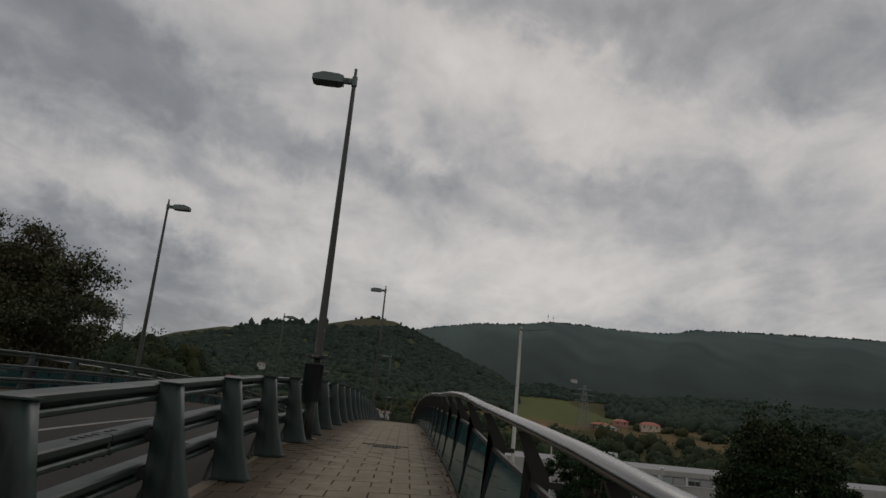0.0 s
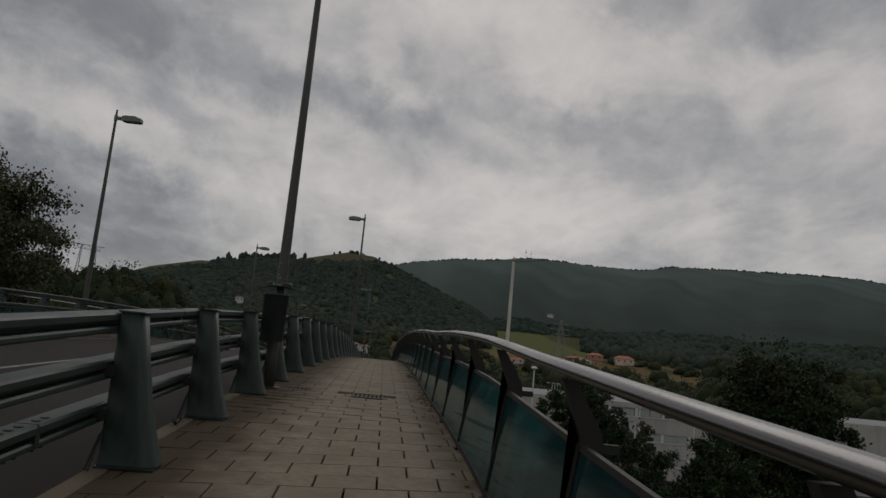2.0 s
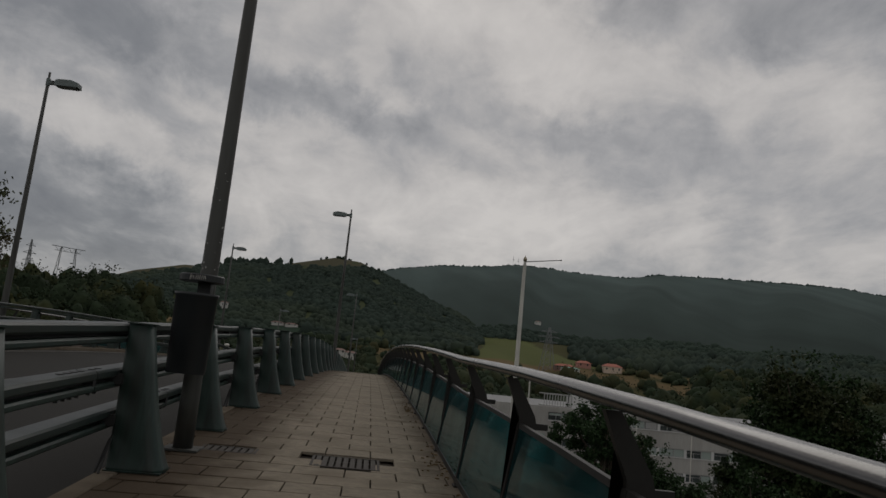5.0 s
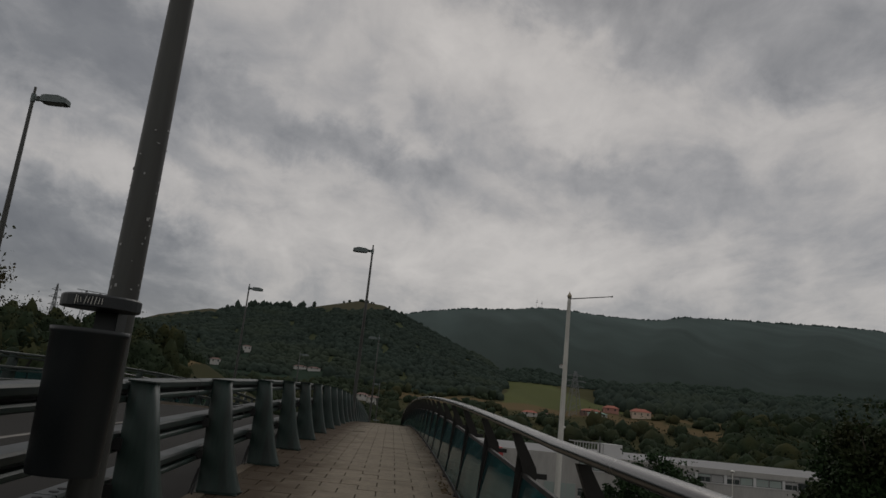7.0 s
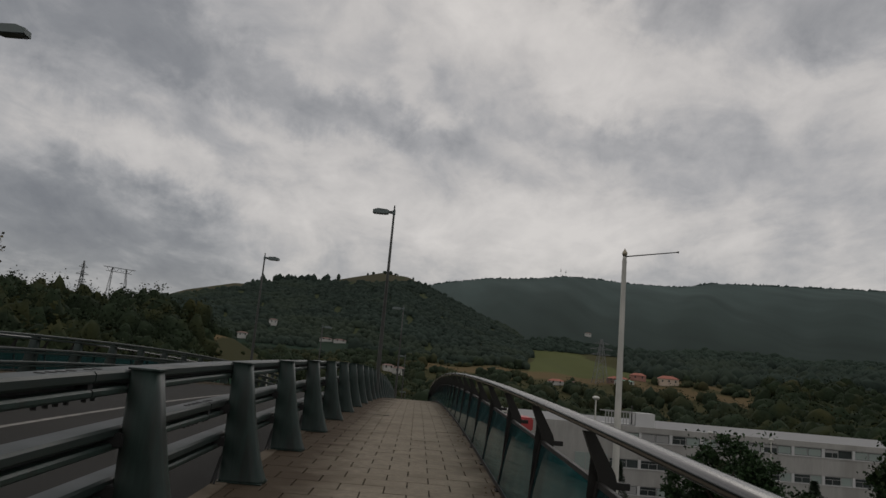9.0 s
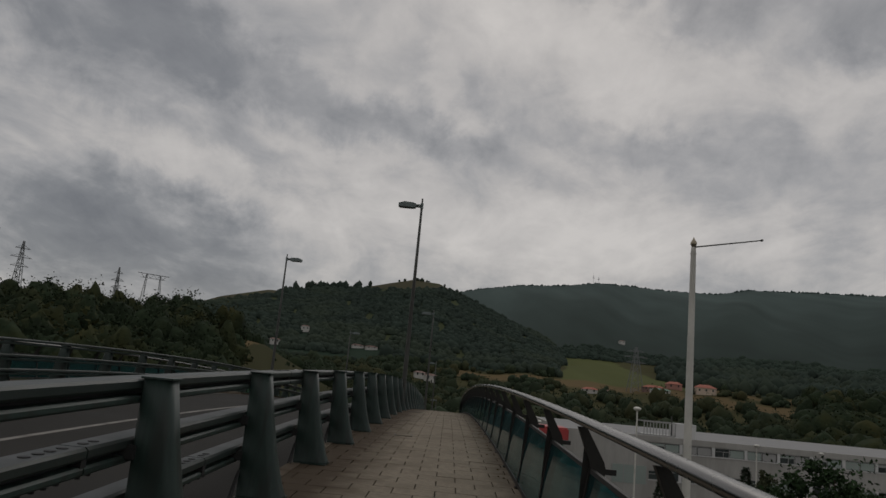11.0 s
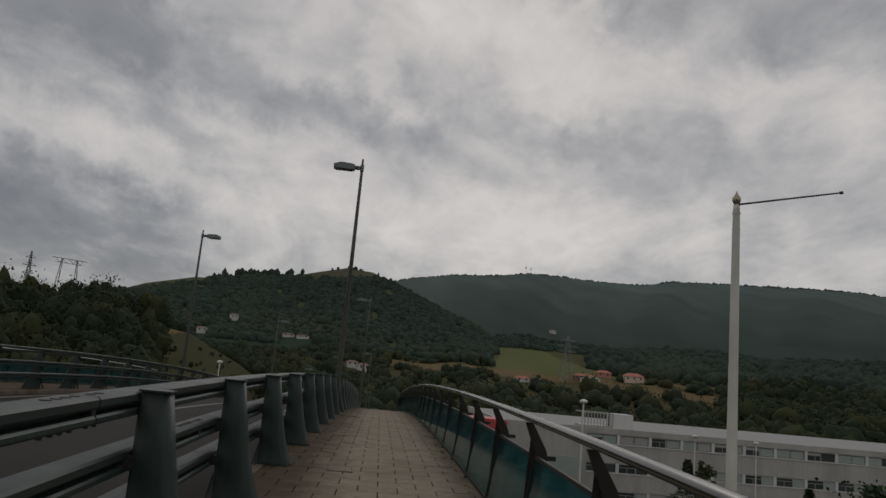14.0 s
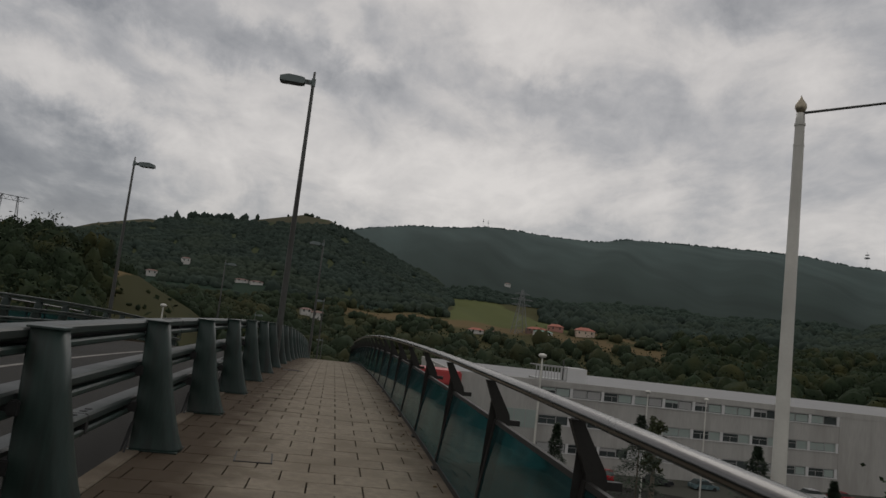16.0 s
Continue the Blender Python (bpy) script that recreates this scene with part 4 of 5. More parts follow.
# ---- trees with leaves ----
def build_tree(label, base, top, centre, radii, clumps, leaves, leaf, mat, seed, droop=0.5, shoots=0):
    g = np.random.default_rng(seed)
    tree = thing("tree", label, "tree", "trees by the bridge", at=base)
    b = Vector(base)
    c = Vector(centre) - b
    bm = bmesh.new()
    h = c.z
    trunk = [Vector((0, 0, 0)), Vector((c.x * 0.3, c.y * 0.3, h * 0.5)), Vector((c.x * 0.8, c.y * 0.8, h * 0.85)), Vector((c.x, c.y, h + radii[2] * 0.55))]
    rad = (0.38, 0.28, 0.18, 0.06)
    for p, q, r0, r1 in zip(trunk, trunk[1:], rad, rad[1:]):
        stick(bm, p, q, r0, r1, 9)
    # clump centres fill the outer shell of the crown unevenly
    d = g.normal(size=(clumps, 3))
    d /= np.linalg.norm(d, axis=1)[:, None]
    bulge = 1 + 0.16 * np.sin(d[:, 0] * 5 + seed) * np.sin(d[:, 2] * 4 + seed * 2) + 0.10 * np.sin(d[:, 1] * 7 + seed)
    rr = g.uniform(0.35, 1.0, clumps) ** 0.6 * bulge
    cc = d * rr[:, None] * np.array(radii) + np.array(c)
    for i in range(0, clumps, 3):
        s = trunk[2].lerp(trunk[3], g.uniform(0, 0.9)) if g.uniform() < 0.7 else trunk[1].lerp(trunk[2], g.uniform(0.4, 1))
        e = Vector(cc[i])
        m = s.lerp(e, 0.5) + Vector((0, 0, 0.25 * radii[2] * g.uniform(0, 0.4)))
        stick(bm, s, m, 0.085, 0.05, 5)
        stick(bm, m, e, 0.05, 0.015, 5)
    part("trunk", bm, M_BARK, tree)
    n = clumps * leaves
    spread = np.mean(radii) * 0.066
    pos = np.repeat(cc, leaves, axis=0) + g.normal(0, spread, (n, 3)) * np.array([1, 1, 0.75])
    if shoots:
        k = shoots * 60
        s0 = np.array(c) + np.stack([g.uniform(-0.6, 0.6, shoots) * radii[0], g.uniform(-0.5, 0.5, shoots) * radii[1], np.full(shoots, radii[2] * 0.75)], -1)
        up = g.uniform(0, 1, k)
        extra = np.repeat(s0, 60, axis=0) + np.stack([g.normal(0, 0.16, k), g.normal(0, 0.16, k), up * radii[2] * 0.42], -1)
        pos = np.concatenate([pos, extra])
        n = len(pos)
    along = g.normal(size=(n, 3))
    along[:, 2] -= droop
    along /= np.linalg.norm(along, axis=1)[:, None]
    side = np.cross(along, g.normal(size=(n, 3)))
    side /= np.linalg.norm(side, axis=1)[:, None]
    ln = leaf * g.uniform(0.6, 1.4, (n, 1))
    wd = ln * 0.32
    vv = np.stack([pos, pos + along * ln * 0.45 + side * wd, pos + along * ln, pos + along * ln * 0.45 - side * wd], 1).reshape(-1, 3)
    ff = np.arange(n * 4).reshape(-1, 4)
    me = bpy.data.meshes.new("crown")
    me.from_pydata(vv.tolist(), [], ff.tolist())
    finish("crown", me, mat, tree)
    return tree


build_tree("tall eucalyptus with loose drooping olive leaves", (-20.2, 40.0, -17.5), 10, (-20.9, 40.0, 3.0), (5.6, 4.8, 5.7), 480, 300, 0.155, M_LEAF_EUC, 3, 0.9)
build_tree("eucalyptus with dense dark leaves beside another", (-27.0, 50.0, -17.5), 8, (-27.0, 50.0, -3.0), (6.0, 5.5, 5.5), 260, 160, 0.28, M_LEAF_EUC, 4, 0.7)
build_tree("dark broadleaf tree with upright light green shoots", (23.4, 46.0, -17.5), 3, (23.6, 46.0, -1.9), (3.9, 3.6, 4.9), 360, 200, 0.20, M_LEAF_A, 5, 0.2, 6)
build_tree("feathery green tree growing beside the bridge", (9.2, 35.9, -17.5), 1, (9.4, 36.0, -1.8), (1.7, 1.6, 2.1), 190, 230, 0.105, M_LEAF_B, 6, 0.3, 3)
build_tree("leafy green shrub tree below the bridge", (12.6, 38.5, -17.5), 0, (12.4, 38.5, -3.9), (2.2, 2.0, 2.4), 150, 190, 0.12, M_LEAF_B, 7, 0.3, 2)
build_tree("round green tree below the bridge railing", (17.5, 39.0, -17.5), 0, (17.0, 39.0, -5.2), (3.0, 2.6, 2.6), 170, 180, 0.15, M_LEAF_A, 8, 0.3, 0)
build_tree("slender tree with brownish leaves by the car park", (40.5, 111.0, -17.5), 0, (40.5, 111.0, -9.4), (1.4, 1.4, 3.6), 50, 70, 0.30, M_LEAF_EUC, 9, 0.2)


def build_conifer(base, h, w, seed):
    g = np.random.default_rng(seed)
    tree = thing("conifer", "small dark conical conifer in the car park", "tree", "conifers", at=base)
    bm = bmesh.new()
    stick(bm, (0, 0, 0), (0, 0, h * 0.95), 0.14, 0.02, 7)
    part("trunk", bm, M_BARK, tree)
    n = 4200
    u = g.uniform(0.08, 1.0, n) ** 0.8
    tier = 0.75 + 0.25 * np.sin(u * 40)
    q = g.uniform(0, 2 * np.pi, n)
    rad = w * (1 - u) * tier * g.uniform(0.4, 1.0, n) ** 0.5
    pos = np.stack([rad * np.cos(q), rad * np.sin(q), u * h], -1)
    along = np.stack([np.cos(q), np.sin(q), g.uniform(-0.5, 0.4, n)], -1)
    side = np.stack([-np.sin(q), np.cos(q), g.uniform(-0.3, 0.3, n)], -1)
    ln = g.uniform(0.25, 0.5, (n, 1))
    vv = np.stack([pos, pos + along * ln * 0.5 + side * ln * 0.25, pos + along * ln, pos + along * ln * 0.5 - side * ln * 0.25], 1).reshape(-1, 3)
    me = bpy.data.meshes.new("crown")
    me.from_pydata(vv.tolist(), [], np.arange(n * 4).reshape(-1, 4).tolist())
    finish("crown", me, M_CONIFER, tree)
    return tree


for i, (x, y, h, w) in enumerate(((33.5, 100, 12.7, 6.3), (47.0, 100, 10.7, 5.6), (24.4, 100, 11.0, 3.0), (57.0, 101, 7.6, 2.6))):
    build_conifer((x, y, -17.5), h, w, 40 + i)


# ---- white flag pole beside the bridge ----
flag = thing("flagpole", "tall white flagpole with brass finial and side arm", "flagpole", at=(5.764, 35.02, -17.5))
hp = 5.03 + 17.5
bm = bmesh.new()
loft(bm, [circle((0, 0, z), r, 18) for z, r in ((0, 0.15), (0.05, 0.125), (12, 0.105), (18, 0.085), (hp - 0.55, 0.062), (hp - 0.1, 0.056), (hp, 0.05))])
part("pole", bm, M_WHITE, flag).data.shade_smooth()
bm = bmesh.new()
loft(bm, [circle((0, 0, hp + z), r, 16) for z, r in ((-0.02, 0.03), (0.02, 0.05), (0.07, 0.072), (0.11, 0.068), (0.15, 0.045), (0.19, 0.018), (0.235, 0.004))])
part("finial", bm, M_GOLD, flag, "brass onion finial").data.shade_smooth()
for dz in (0.15, 0.42):
    bm = bmesh.new()
    loft(bm, [circle((0, 0, hp - dz - 0.015), 0.066, 14), circle((0, 0, hp - dz + 0.015), 0.066, 14)])
    part("collar", bm, M_WHITE, flag)
bm = bmesh.new()
stick(bm, (0, 0, hp + 0.0), (0.98, -1.31, hp - 0.01), 0.018, 0.013, 8)
stick(bm, (0.96, -1.28, hp - 0.01), (0.985, -1.317, hp - 0.01), 0.024, 0.024, 8)
part("arm", bm, M_POLE, flag)

# ---- car-park lamps ----
def build_park_lamp(x, y, top, ground_z=-17.5):
    lamp = thing("park_lamp", "slim white lamp post with flat mushroom head", "lamp post", "car-park lamps", at=(x, y, ground_z))
    h = top - ground_z
    bm = bmesh.new()
    stick(bm, (0, 0, 0), (0, 0, h - 0.1), 0.11, 0.07, 10)
    part("pole", bm, M_WHITE, lamp)
    bm = bmesh.new()
    loft(bm, [circle((0, 0, h + z), r, 16) for z, r in ((-0.30, 0.09), (-0.24, 0.26), (-0.12, 0.36), (0.0, 0.32), (0.07, 0.12))])
    part("head", bm, M_WHITE, lamp)
    return lamp


for p in ((17.8, 85.6, 0.69), (41.2, 115.6, -3.05), (12.9, 116.0, -2.6), (52.8, 122.0, -3.6), (-18.5, 110.0, 1.0)):
    build_park_lamp(*p)
build_park_lamp(33.2, 58.5, -0.7)

# ---- long factory building ----
GZ, FY = -17.5, 134.0
tagged(part("car_park", boxes((6, 130, 84, 133.9, -17.7, -17.25)), M_ROAD), kind="structure")
works = thing("factory_building", "long pale grey three-storey works with ribbon windows", "building", at=(0, FY, GZ))
RT = 13.45                               # roof height over the ground
X0, X1 = 18.6, 128.0
part("wall", boxes((X0, X1, 0.35, 38, 0, RT - 0.3)), M_FACADE, works)
part("parapet", boxes((X0 - 0.1, X1, 0.0, 0.5, 12.56, RT), (X0 - 0.1, X0 + 0.4, 0.5, 38, 12.56, RT)), M_FACADE, works)
part("roof", boxes((X0, X1, 0.5, 38, RT - 0.35, RT - 0.2)), M_ROOFTOP, works)
part("wall_panel", boxes((X0, 32.5, 0.05, 0.45, 0, 12.56)), M_FACADE, works)
part("wall_panel", boxes((82.7, X1, 0.05, 0.45, 0, 12.56)), M_FACADE, works)
ROWS = (12.5, 8.25, 4.2)                # window heads
for z0, z1 in ((8.3, 11.15), (4.25, 6.9), (0.0, 2.85)):
    part("spandrel", boxes((32.5, 82.7, 0.10, 0.42, z0, z1)), M_FACADE, works)
for z in (11.15, 6.9, 2.85):
    part("sill", boxes((32.5, 82.7, -0.02, 0.12, z - 0.10, z)), M_FACADE2, works)
wrng = random.Random(9)
for row, zt in enumerate(ROWS):
    for k in range(10):
        xa = 32.6 + k * 5.0
        zs = zt - 1.35
        part("pilaster", boxes((xa + 4.55, xa + 5.0, 0.0, 0.44, zs, zt + 0.05)), M_FACADE2, works)
        split = xa + (2.25 if row == 0 else 2.7)
        w = part("window", boxes((xa, xa + 4.55, 0.16, 0.26, zt - 0.08, zt), (xa, xa + 4.55, 0.16, 0.26, zs, zs + 0.08), (split - 0.05, split + 0.05, 0.14, 0.26, zs + 0.08, zt - 0.08), (xa, split, 0.15, 0.25, zt - 0.52, zt - 0.46), (xa + 1.3, xa + 1.36, 0.15, 0.25, zs + 0.08, zt - 0.52)), M_FRAME, works)
        part("pane", boxes((xa, split - 0.05, 0.21, 0.23, zs + 0.08, zt - 0.08)), M_PANE, w)
        part("pane", boxes((split + 0.05, xa + 4.55, 0.21, 0.23, zs + 0.08, zt - 0.08)), M_BLIND if row == 1 and k > 2 else M_PANE, w)
        if row != 1 and wrng.random() < 0.8:
            part("curtain", boxes((split + 0.15, xa + 4.45, 0.17, 0.19, zs + 0.12, zt - 0.14)), M_BLIND if wrng.random() < 0.6 else M_FRAME, w)
        if wrng.random() < (0.7 if row == 0 else 0.3):
            part("blind", boxes((xa + 0.1, split - 0.1, 0.17, 0.19, zs + 0.12 if wrng.random() < 0.6 else zt - 0.5, zt - 0.12)), M_BLIND if wrng.random() < 0.5 else M_FRAME, w)
big_window = part("window", boxes((26.8, 32.2, -0.02, 0.06, 6.1, 8.8)), M_BLIND, works)
for x in (26.8, 28.6, 30.4, 32.1):
    part("mullion", boxes((x, x + 0.12, -0.05, 0.0, 6.1, 8.8)), M_FRAME, big_window)
plant = thing("roof_plant", "open frame of roof plant beside a white box", "roof plant", at=(0.8, FY + 3, GZ + RT - 0.2))
part("housing", boxes((36.6, 39.8, 0, 3.5, 0, 2.3)), M_FACADE2, plant)
part("curb", boxes((31.4, 36.5, 0, 3.5, 0, 0.3)), M_FRAME, plant)
for i in range(11):
    x = 31.5 + i * 0.5
    part("louvre", boxes((x, x + 0.12, 0.0, 0.12, 0.3, 2.2)), M_FRAME, plant)
part("top_bar", boxes((31.4, 36.6, 0, 0.15, 2.15, 2.32)), M_FRAME, plant)
part("top_bar", boxes((31.4, 36.6, 3.3, 3.45, 2.15, 2.32)), M_FRAME, plant)
part("flue", boxes((36.0, 36.18, 0.6, 0.78, 0, 3.4)), M_POLE, plant)

kiosk = thing("kiosk", "green shed under a bright red roof", "shed", at=(14.0, 126.0, GZ))
part("wall", boxes((-4, 3.5, -2.5, 2.5, 0, 12.0)), M_GREENM, kiosk)
part("roof", boxes((-4.6, 4.1, -3.0, 3.0, 12.0, 13.9), bevel=0.2), M_REDM, kiosk)


# ---- parked cars ----
def build_car(x, y, rz, paint, label):
    car = thing("car", label, "car", "parked cars", at=(x, y, -17.25), rz=rz)
    bm = bmesh.new()
    prof = [(-2.05, 0.30), (2.05, 0.30), (2.12, 0.62), (1.95, 0.80), (1.05, 0.92), (-1.75, 0.95), (-2.1, 0.85), (-2.12, 0.5)]
    loft(bm, [[(a, s * 0.86, z) for a, z in prof] for s in (-1, 1)])
    part("body", bm, paint, car)
    bm = bmesh.new()
    cab = [(-1.9, 0.94), (1.0, 0.92), (0.35, 1.42), (-1.2, 1.46)]
    loft(bm, [[(a, s * 0.76, z) for a, z in cab] for s in (-1, 1)])
    part("window", bm, M_PANE, car)
    part("roof", boxes((-1.22, 0.38, -0.72, 0.72, 1.42, 1.48), bevel=0.02), paint, car)
    for a in (-1.3, 1.3):
        for s in (-0.80, 0.80):
            bm = bmesh.new()
            stick(bm, (a, s - 0.1, 0.31), (a, s + 0.1, 0.31), 0.31, n=14)
            w = part("wheel", bm, M_TYRE, car)
    return car


build_car(56.9, 128.5, 4, M_CAR_B, "grey-blue estate car parked by a building")
build_car(75.0, 129.0, 4, M_CAR_W, "white car parked in a car park")
build_car(79.8, 129.0, 4, M_CAR_R, "red car parked beside a white one")
build_car(42.6, 130.0, 70, M_CAR_R, "red car parked near conifers")
build_car(50.0, 129.0, 4, M_CAR_D, "dark car parked by a building")


# ---- houses on the slopes, by bearing and distance ----
def build_house(az, el, w, d, h, wall, roof, label, r=None, category="house", lift=0.0):
    if r is None:
        x, y, z, r = spot(az, el)
    else:
        x, y = (float(v) for v in xy(az, r))
        z = float(land(az, r))
    ob = thing("house", label, category, "hillside houses", at=(x, y, z - 0.3 + lift), rz=-az + 12)
    part("wall", boxes((-w / 2, w / 2, -d / 2, d / 2, -4 - lift, h)), wall, ob)
    bm = bmesh.new()
    o = 0.6
    b = [(-w / 2 - o, -d / 2 - o, h), (w / 2 + o, -d / 2 - o, h), (w / 2 + o, d / 2 + o, h), (-w / 2 - o, d / 2 + o, h)]
    t = [(-w / 4, -0.1, h + d * 0.22), (w / 4, -0.1, h + d * 0.22), (w / 4, 0.1, h + d * 0.22), (-w / 4, 0.1, h + d * 0.22)]
    loft(bm, [b, t])
    part("roof", bm, roof, ob)
    for i in range(max(2, int(w / 3.5))):
        x = -w / 2 + w * (i + 0.5) / max(2, int(w / 3.5))
        part("window", boxes((x - 0.5, x + 0.5, -d / 2 - 0.04, -d / 2 + 0.02, h * 0.5, h * 0.5 + 1.4)), M_PANE, ob)
    return ob


build_house(19.35, 0.4, 13, 10, 4.4, M_WALLP, M_TILE, "peach rendered farmhouse with a red tiled roof", r=522)
build_house(17.15, 0.4, 10, 8, 3.6, M_WALLR, M_TILE, "red rendered house with a red tiled roof", r=532)
build_house(15.7, 0.0, 14, 7, 2.6, M_BROWNW, M_TILE, "low outbuilding with a dull red roof", r=505)
build_house(16.2, 0.0, 12, 5, 2.4, M_WALLW, M_GREENM, "low white shed with a green roof", r=488)
build_house(12.4, 0.0, 8, 6, 2.2, M_WALLW, M_BROWNW, "low pale barn among hedges", r=458)
build_house(11.0, 0.0, 9, 6, 2.6, M_WALLW, M_TILE, "small pale farm building among hedges", r=462)
build_house(-11.6, 2.6, 7, 5, 4.5, M_WALLW, M_BROWNW, "white house on a wooded hill", lift=0.8)
build_house(-13.8, 1.2, 8, 5, 3.5, M_WALLW, M_BROWNW, "white house below a grassy slope", r=595, lift=0.8)
build_house(-7.4, 1.75, 10, 5, 1.5, M_WALLW, M_BROWNW, "long low white house among trees", lift=0.8)
build_house(-6.3, 1.75, 10, 5, 1.5, M_WALLW, M_BROWNW, "long low white house beside another", lift=0.8)
build_house(-2.3, -0.3, 6.5, 5, 2.8, M_WALLW, M_BROWNW, "large white house at the valley foot", r=450, lift=0.8)
build_house(-1.4, -0.6, 7, 5, 3.5, M_WALLW, M_BROWNW, "small white annexe at the valley foot", r=440, lift=0.8)
build_house(13.2, 3.9, 9, 6, 4.0, M_WALLW, M_BROWNW, "white farmhouse high on a wooded slope", lift=0.8)
build_house(-31.1, 2.9, 22, 10, 9, M_BROWNW, M_ROOFTOP, "brown and white apartment block on a ridge", r=338, category="apartment block")


# ---- pylons and masts ----
def build_pylon(az, r, h, w, kind_, label):
    x, y = (float(v) for v in xy(az, r))
    z = float(land(az, r)) - 1.0
    ob = thing("pylon", label, "pylon", "power pylons", at=(x, y, z), rz=-az + 20)
    t = 0.22 * min(r, 700) / 400
    if kind_ == "tower":
        at = lambda f: w / 2 * (1 - f) + w * 0.06
        for sx in (-1, 1):
            for sy in (-1, 1):
                bm = bmesh.new()
                stick(bm, (sx * at(0), sy * at(0), 0), (sx * at(1), sy * at(1), h), t, t * 0.7, 4)
                part("leg", bm, M_LATTICE, ob)
        bm = bmesh.new()
        for i in range(7):
            f0, f1 = i / 7, (i + 1) / 7
            for s in (-1, 1):
                stick(bm, (-at(f0), s * at(f0), f0 * h), (at(f1), s * at(f1), f1 * h), t * 0.55, n=4)
                stick(bm, (at(f0), s * at(f0), f0 * h), (-at(f1), s * at(f1), f1 * h), t * 0.55, n=4)
        part("bracing", bm, M_LATTICE, ob)
        for f, l in ((0.66, 0.85), (0.78, 1.0), (0.90, 0.7)):
            bm = bmesh.new()
            stick(bm, (-w * l, 0, f * h), (w * l, 0, f * h), t * 0.9, n=4)
            stick(bm, (-w * l, 0, f * h), (0, 0, f * h + h * 0.05), t * 0.5, n=4)
            stick(bm, (w * l, 0, f * h), (0, 0, f * h + h * 0.05), t * 0.5, n=4)
            part("crossarm", bm, M_LATTICE, ob)
    elif kind_ == "portal":
        for sx in (-1, 1):
            bm = bmesh.new()
            for e in (-1, 1):
                stick(bm, (sx * w * 0.5 + e * w * 0.12, 0, 0), (sx * w * 0.32 + e * 0.2, 0, h), t * 0.8, n=4)
            for i in range(7):
                f0, f1 = i / 7, (i + 1) / 7
                e = 1 if i % 2 else -1
                p = lambda f, q: (sx * w * (0.5 - 0.18 * f) + q * w * 0.12 * (1 - f), 0, h * f)
                stick(bm, p(f0, e), p(f1, -e), t * 0.5, n=4)
            part("leg", bm, M_LATTICE, ob)
        bm = bmesh.new()
        stick(bm, (-w * 0.75, 0, h), (w * 0.75, 0, h), t, n=4)
        stick(bm, (-w * 0.6, 0, h * 0.93), (w * 0.6, 0, h * 0.93), t * 0.7, n=4)
        for i in range(8):
            stick(bm, (-w * 0.6 + i * w * 0.15, 0, h * (0.93 if i % 2 else 1)), (-w * 0.45 + i * w * 0.15, 0, h * (1 if i % 2 else 0.93)), t * 0.5, n=4)
        part("crossarm", bm, M_LATTICE, ob)
    else:
        bm = bmesh.new()
        stick(bm, (0, 0, 0), (0, 0, h), t, t * 0.4, 5)
        part("mast_pole", bm, M_LATTICE, ob)
        part("antenna", boxes((-w, w, -w, w, h * 0.55, h * 0.62), (-w * 0.7, w * 0.7, -w * 0.7, w * 0.7, h * 0.72, h * 0.77)), M_LATTICE, ob)
    return ob


build_pylon(14.35, 505, 31, 8.0, "tower", "steel lattice pylon standing on a green field")
build_pylon(-31.9, 330, 30, 4.0, "tower", "tall steel lattice pylon behind a wooded ridge")
build_pylon(-25.6, 332, 26, 2.6, "tower", "steel lattice pylon rising over treetops")
build_pylon(-23.2, 330, 25, 9.0, "portal", "twin-legged portal pylon over treetops")
build_pylon(10.8, 2590, 38, 2.0, "mast", "thin radio mast on the mountain crest")
build_pylon(11.2, 2590, 30, 2.0, "mast", "short radio mast on the mountain crest")
build_pylon(38.6, 2580, 62, 6.0, "mast", "telecom tower on the mountain shoulder")
build_pylon(27.5, 330, 9, 0.12, "mast", "thin pole standing in a field")


# ---- pavers, laid last ----
PW, PL, JOINT, JROW = 0.47, 0.378, 0.013, 0.006


def paver_mesh(w):
    bm = bmesh.new()
    add_box(bm, -w / 2 + JOINT / 2, w / 2 - JOINT / 2, -PL / 2 + JROW / 2, PL / 2 - JROW / 2, -0.03, 0.0)
    top = [v for v in bm.verts if v.co.z > -0.001]
    es = [ed for ed in bm.edges if ed.verts[0] in top and ed.verts[1] in top]
    bmesh.ops.bevel(bm, geom=es, offset=0.003, segments=1, affect="EDGES")
    me = bpy.data.meshes.new("paver")
    bm.to_mesh(me)
    bm.free()
    return me


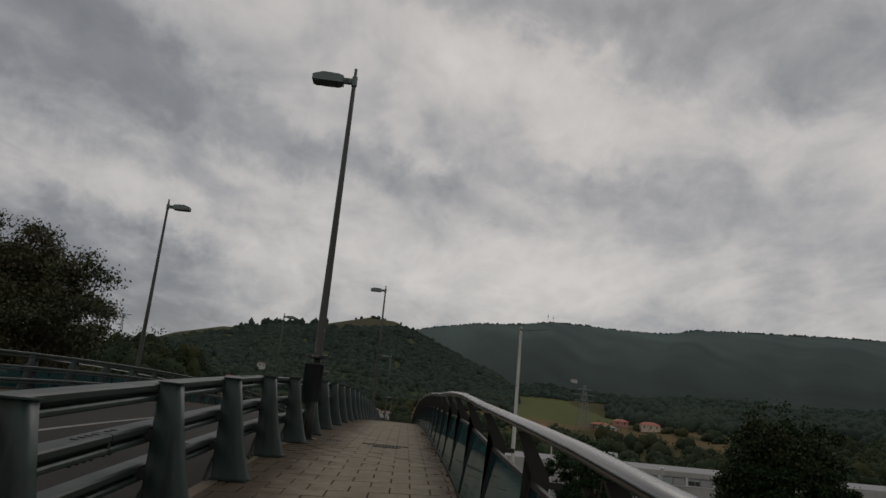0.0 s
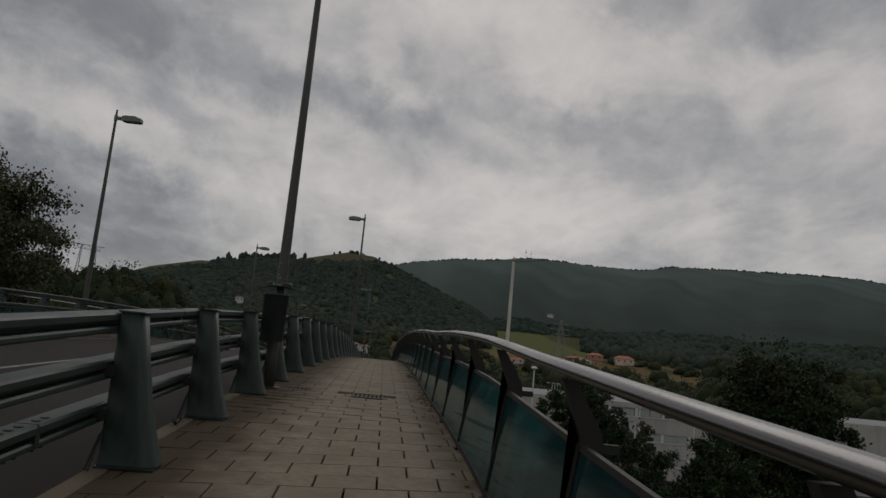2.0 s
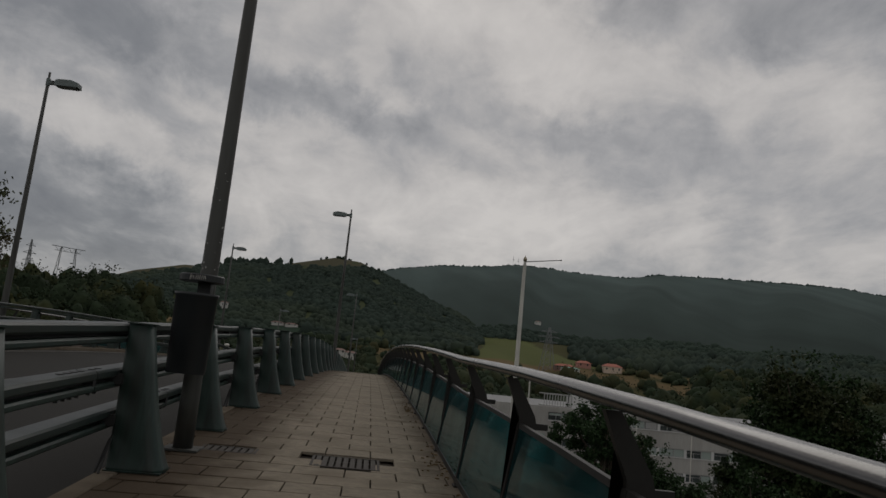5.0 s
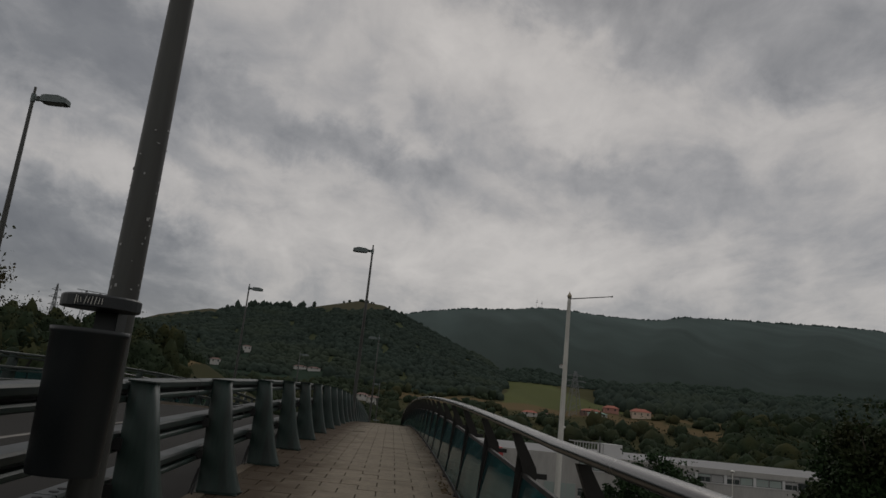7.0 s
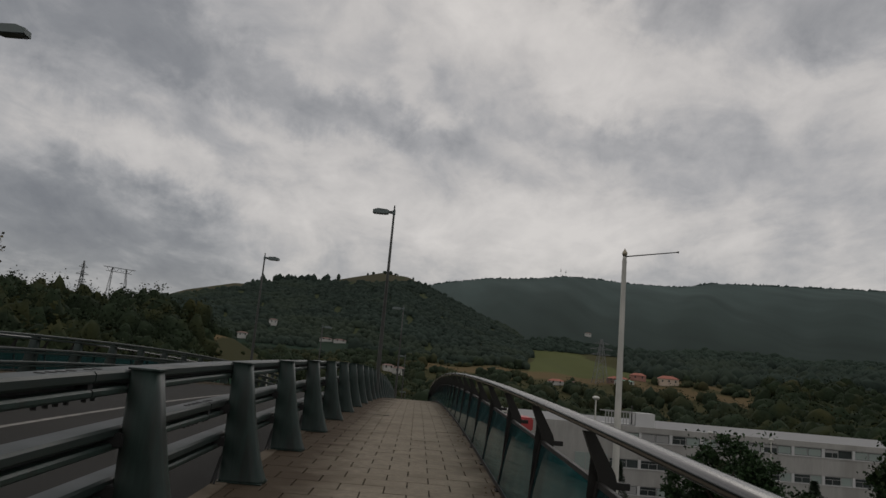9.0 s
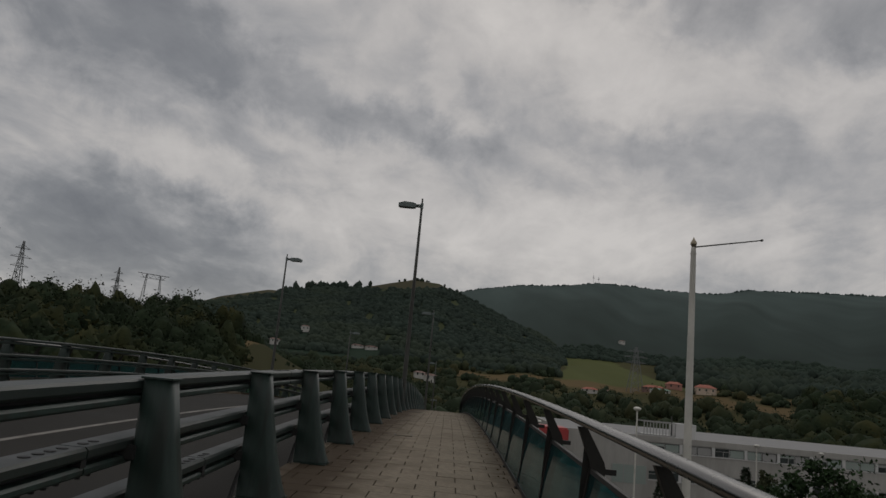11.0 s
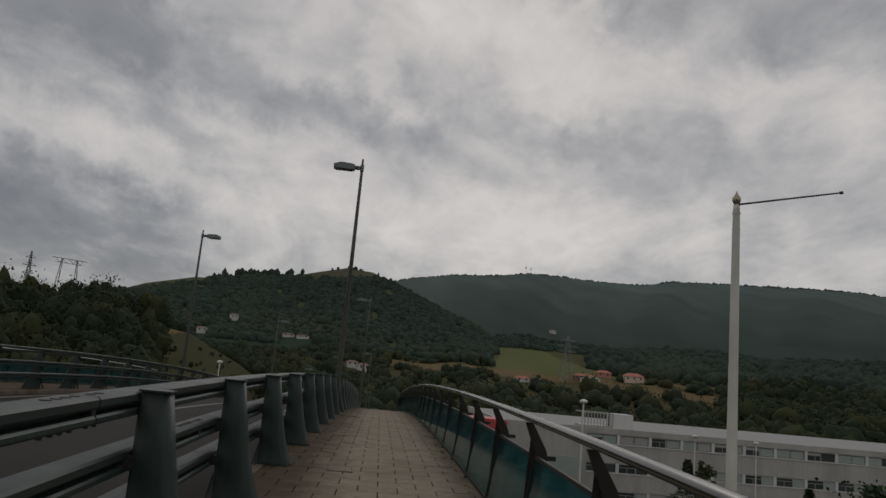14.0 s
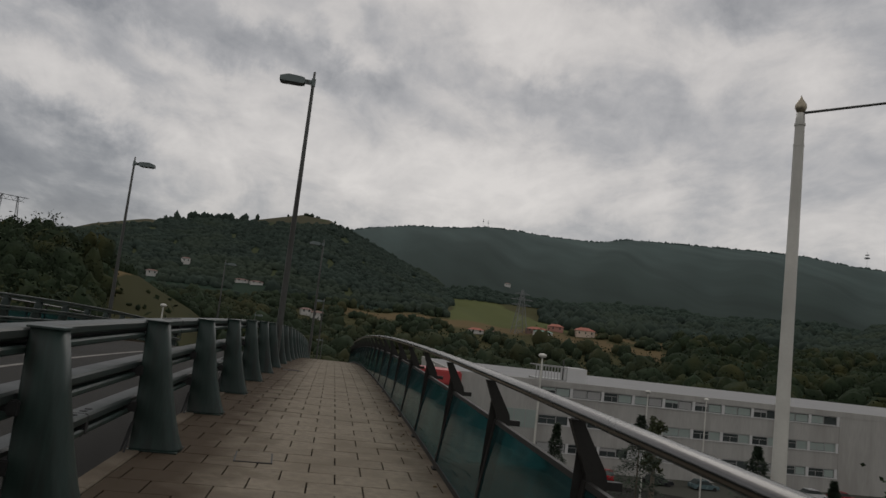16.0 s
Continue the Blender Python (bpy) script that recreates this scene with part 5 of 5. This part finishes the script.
pavement = next(o for o in bpy.data.objects if o.name == "pavement")
prng = random.Random(2)
XL, XR = X_KERB + 0.165, X_EDGE - 0.02
shared = {}
joined_v, joined_f = [], []
box_f = [(0, 1, 2, 3), (4, 5, 1, 0), (5, 6, 2, 1), (6, 7, 3, 2), (7, 4, 0, 3)]
near = 0
rows_ = int((Y1 - 45 - Y0) / PL)
for j in range(rows_):
    y = 33.63 - 0.5 * PL + (j - int((33.63 - Y0) / PL) + 1) * PL
    off = 0.26 + (0.5 * PW if j % 2 else 0.0)
    k = math.floor((XL - off) / PW)
    while off + k * PW < XR:
        a, b = max(off + k * PW, XL), min(off + (k + 1) * PW, XR)
        k += 1
        if b - a < 0.06:
            continue
        if any(x0 - 0.02 < (a + b) / 2 < x1 + 0.02 and y0 < y < y1 for x0, x1, y0, y1, _ in DRAINS):
            continue
        dz, tx, ty = prng.gauss(0, 0.0014), prng.gauss(0, 0.10), prng.gauss(0, 0.10)
        z = deck(y, (a + b) / 2) + dz
        slope = math.degrees(math.atan((deck(y + 0.2) - deck(y - 0.2)) / 0.4))
        if 14.5 < y < 37.5 and near < 420:
            w = round(b - a, 3)
            if w not in shared:
                shared[w] = paver_mesh(w)
                shared[w].materials.append(M_PAVER)
            p = new("paver", shared[w])
            p.parent = pavement
            p.matrix_basis = pose((a + b) / 2, y, z, slope + tx, ty, prng.gauss(0, 0.12))
            near += 1
        else:
            g = JOINT / 2
            i0 = len(joined_v)
            ya, yb = y - PL / 2 + JROW / 2, y + PL / 2 - JROW / 2
            top = [(a + g + 0.003, ya + 0.002), (b - g - 0.003, ya + 0.002), (b - g - 0.003, yb - 0.002), (a + g + 0.003, yb - 0.002)]
            low = [(a + g, ya), (b - g, ya), (b - g, yb), (a + g, yb)]
            joined_v += [(px, py, deck(py, px) + dz) for px, py in top] + [(px, py, deck(py, px) + dz - 0.028) for px, py in low]
            joined_f += [tuple(i0 + q for q in f) for f in box_f]
me = bpy.data.meshes.new("pavers")
me.from_pydata(joined_v, [], joined_f)
tagged(finish("pavers", me, M_PAVER_REST, pavement), kind="stuff")
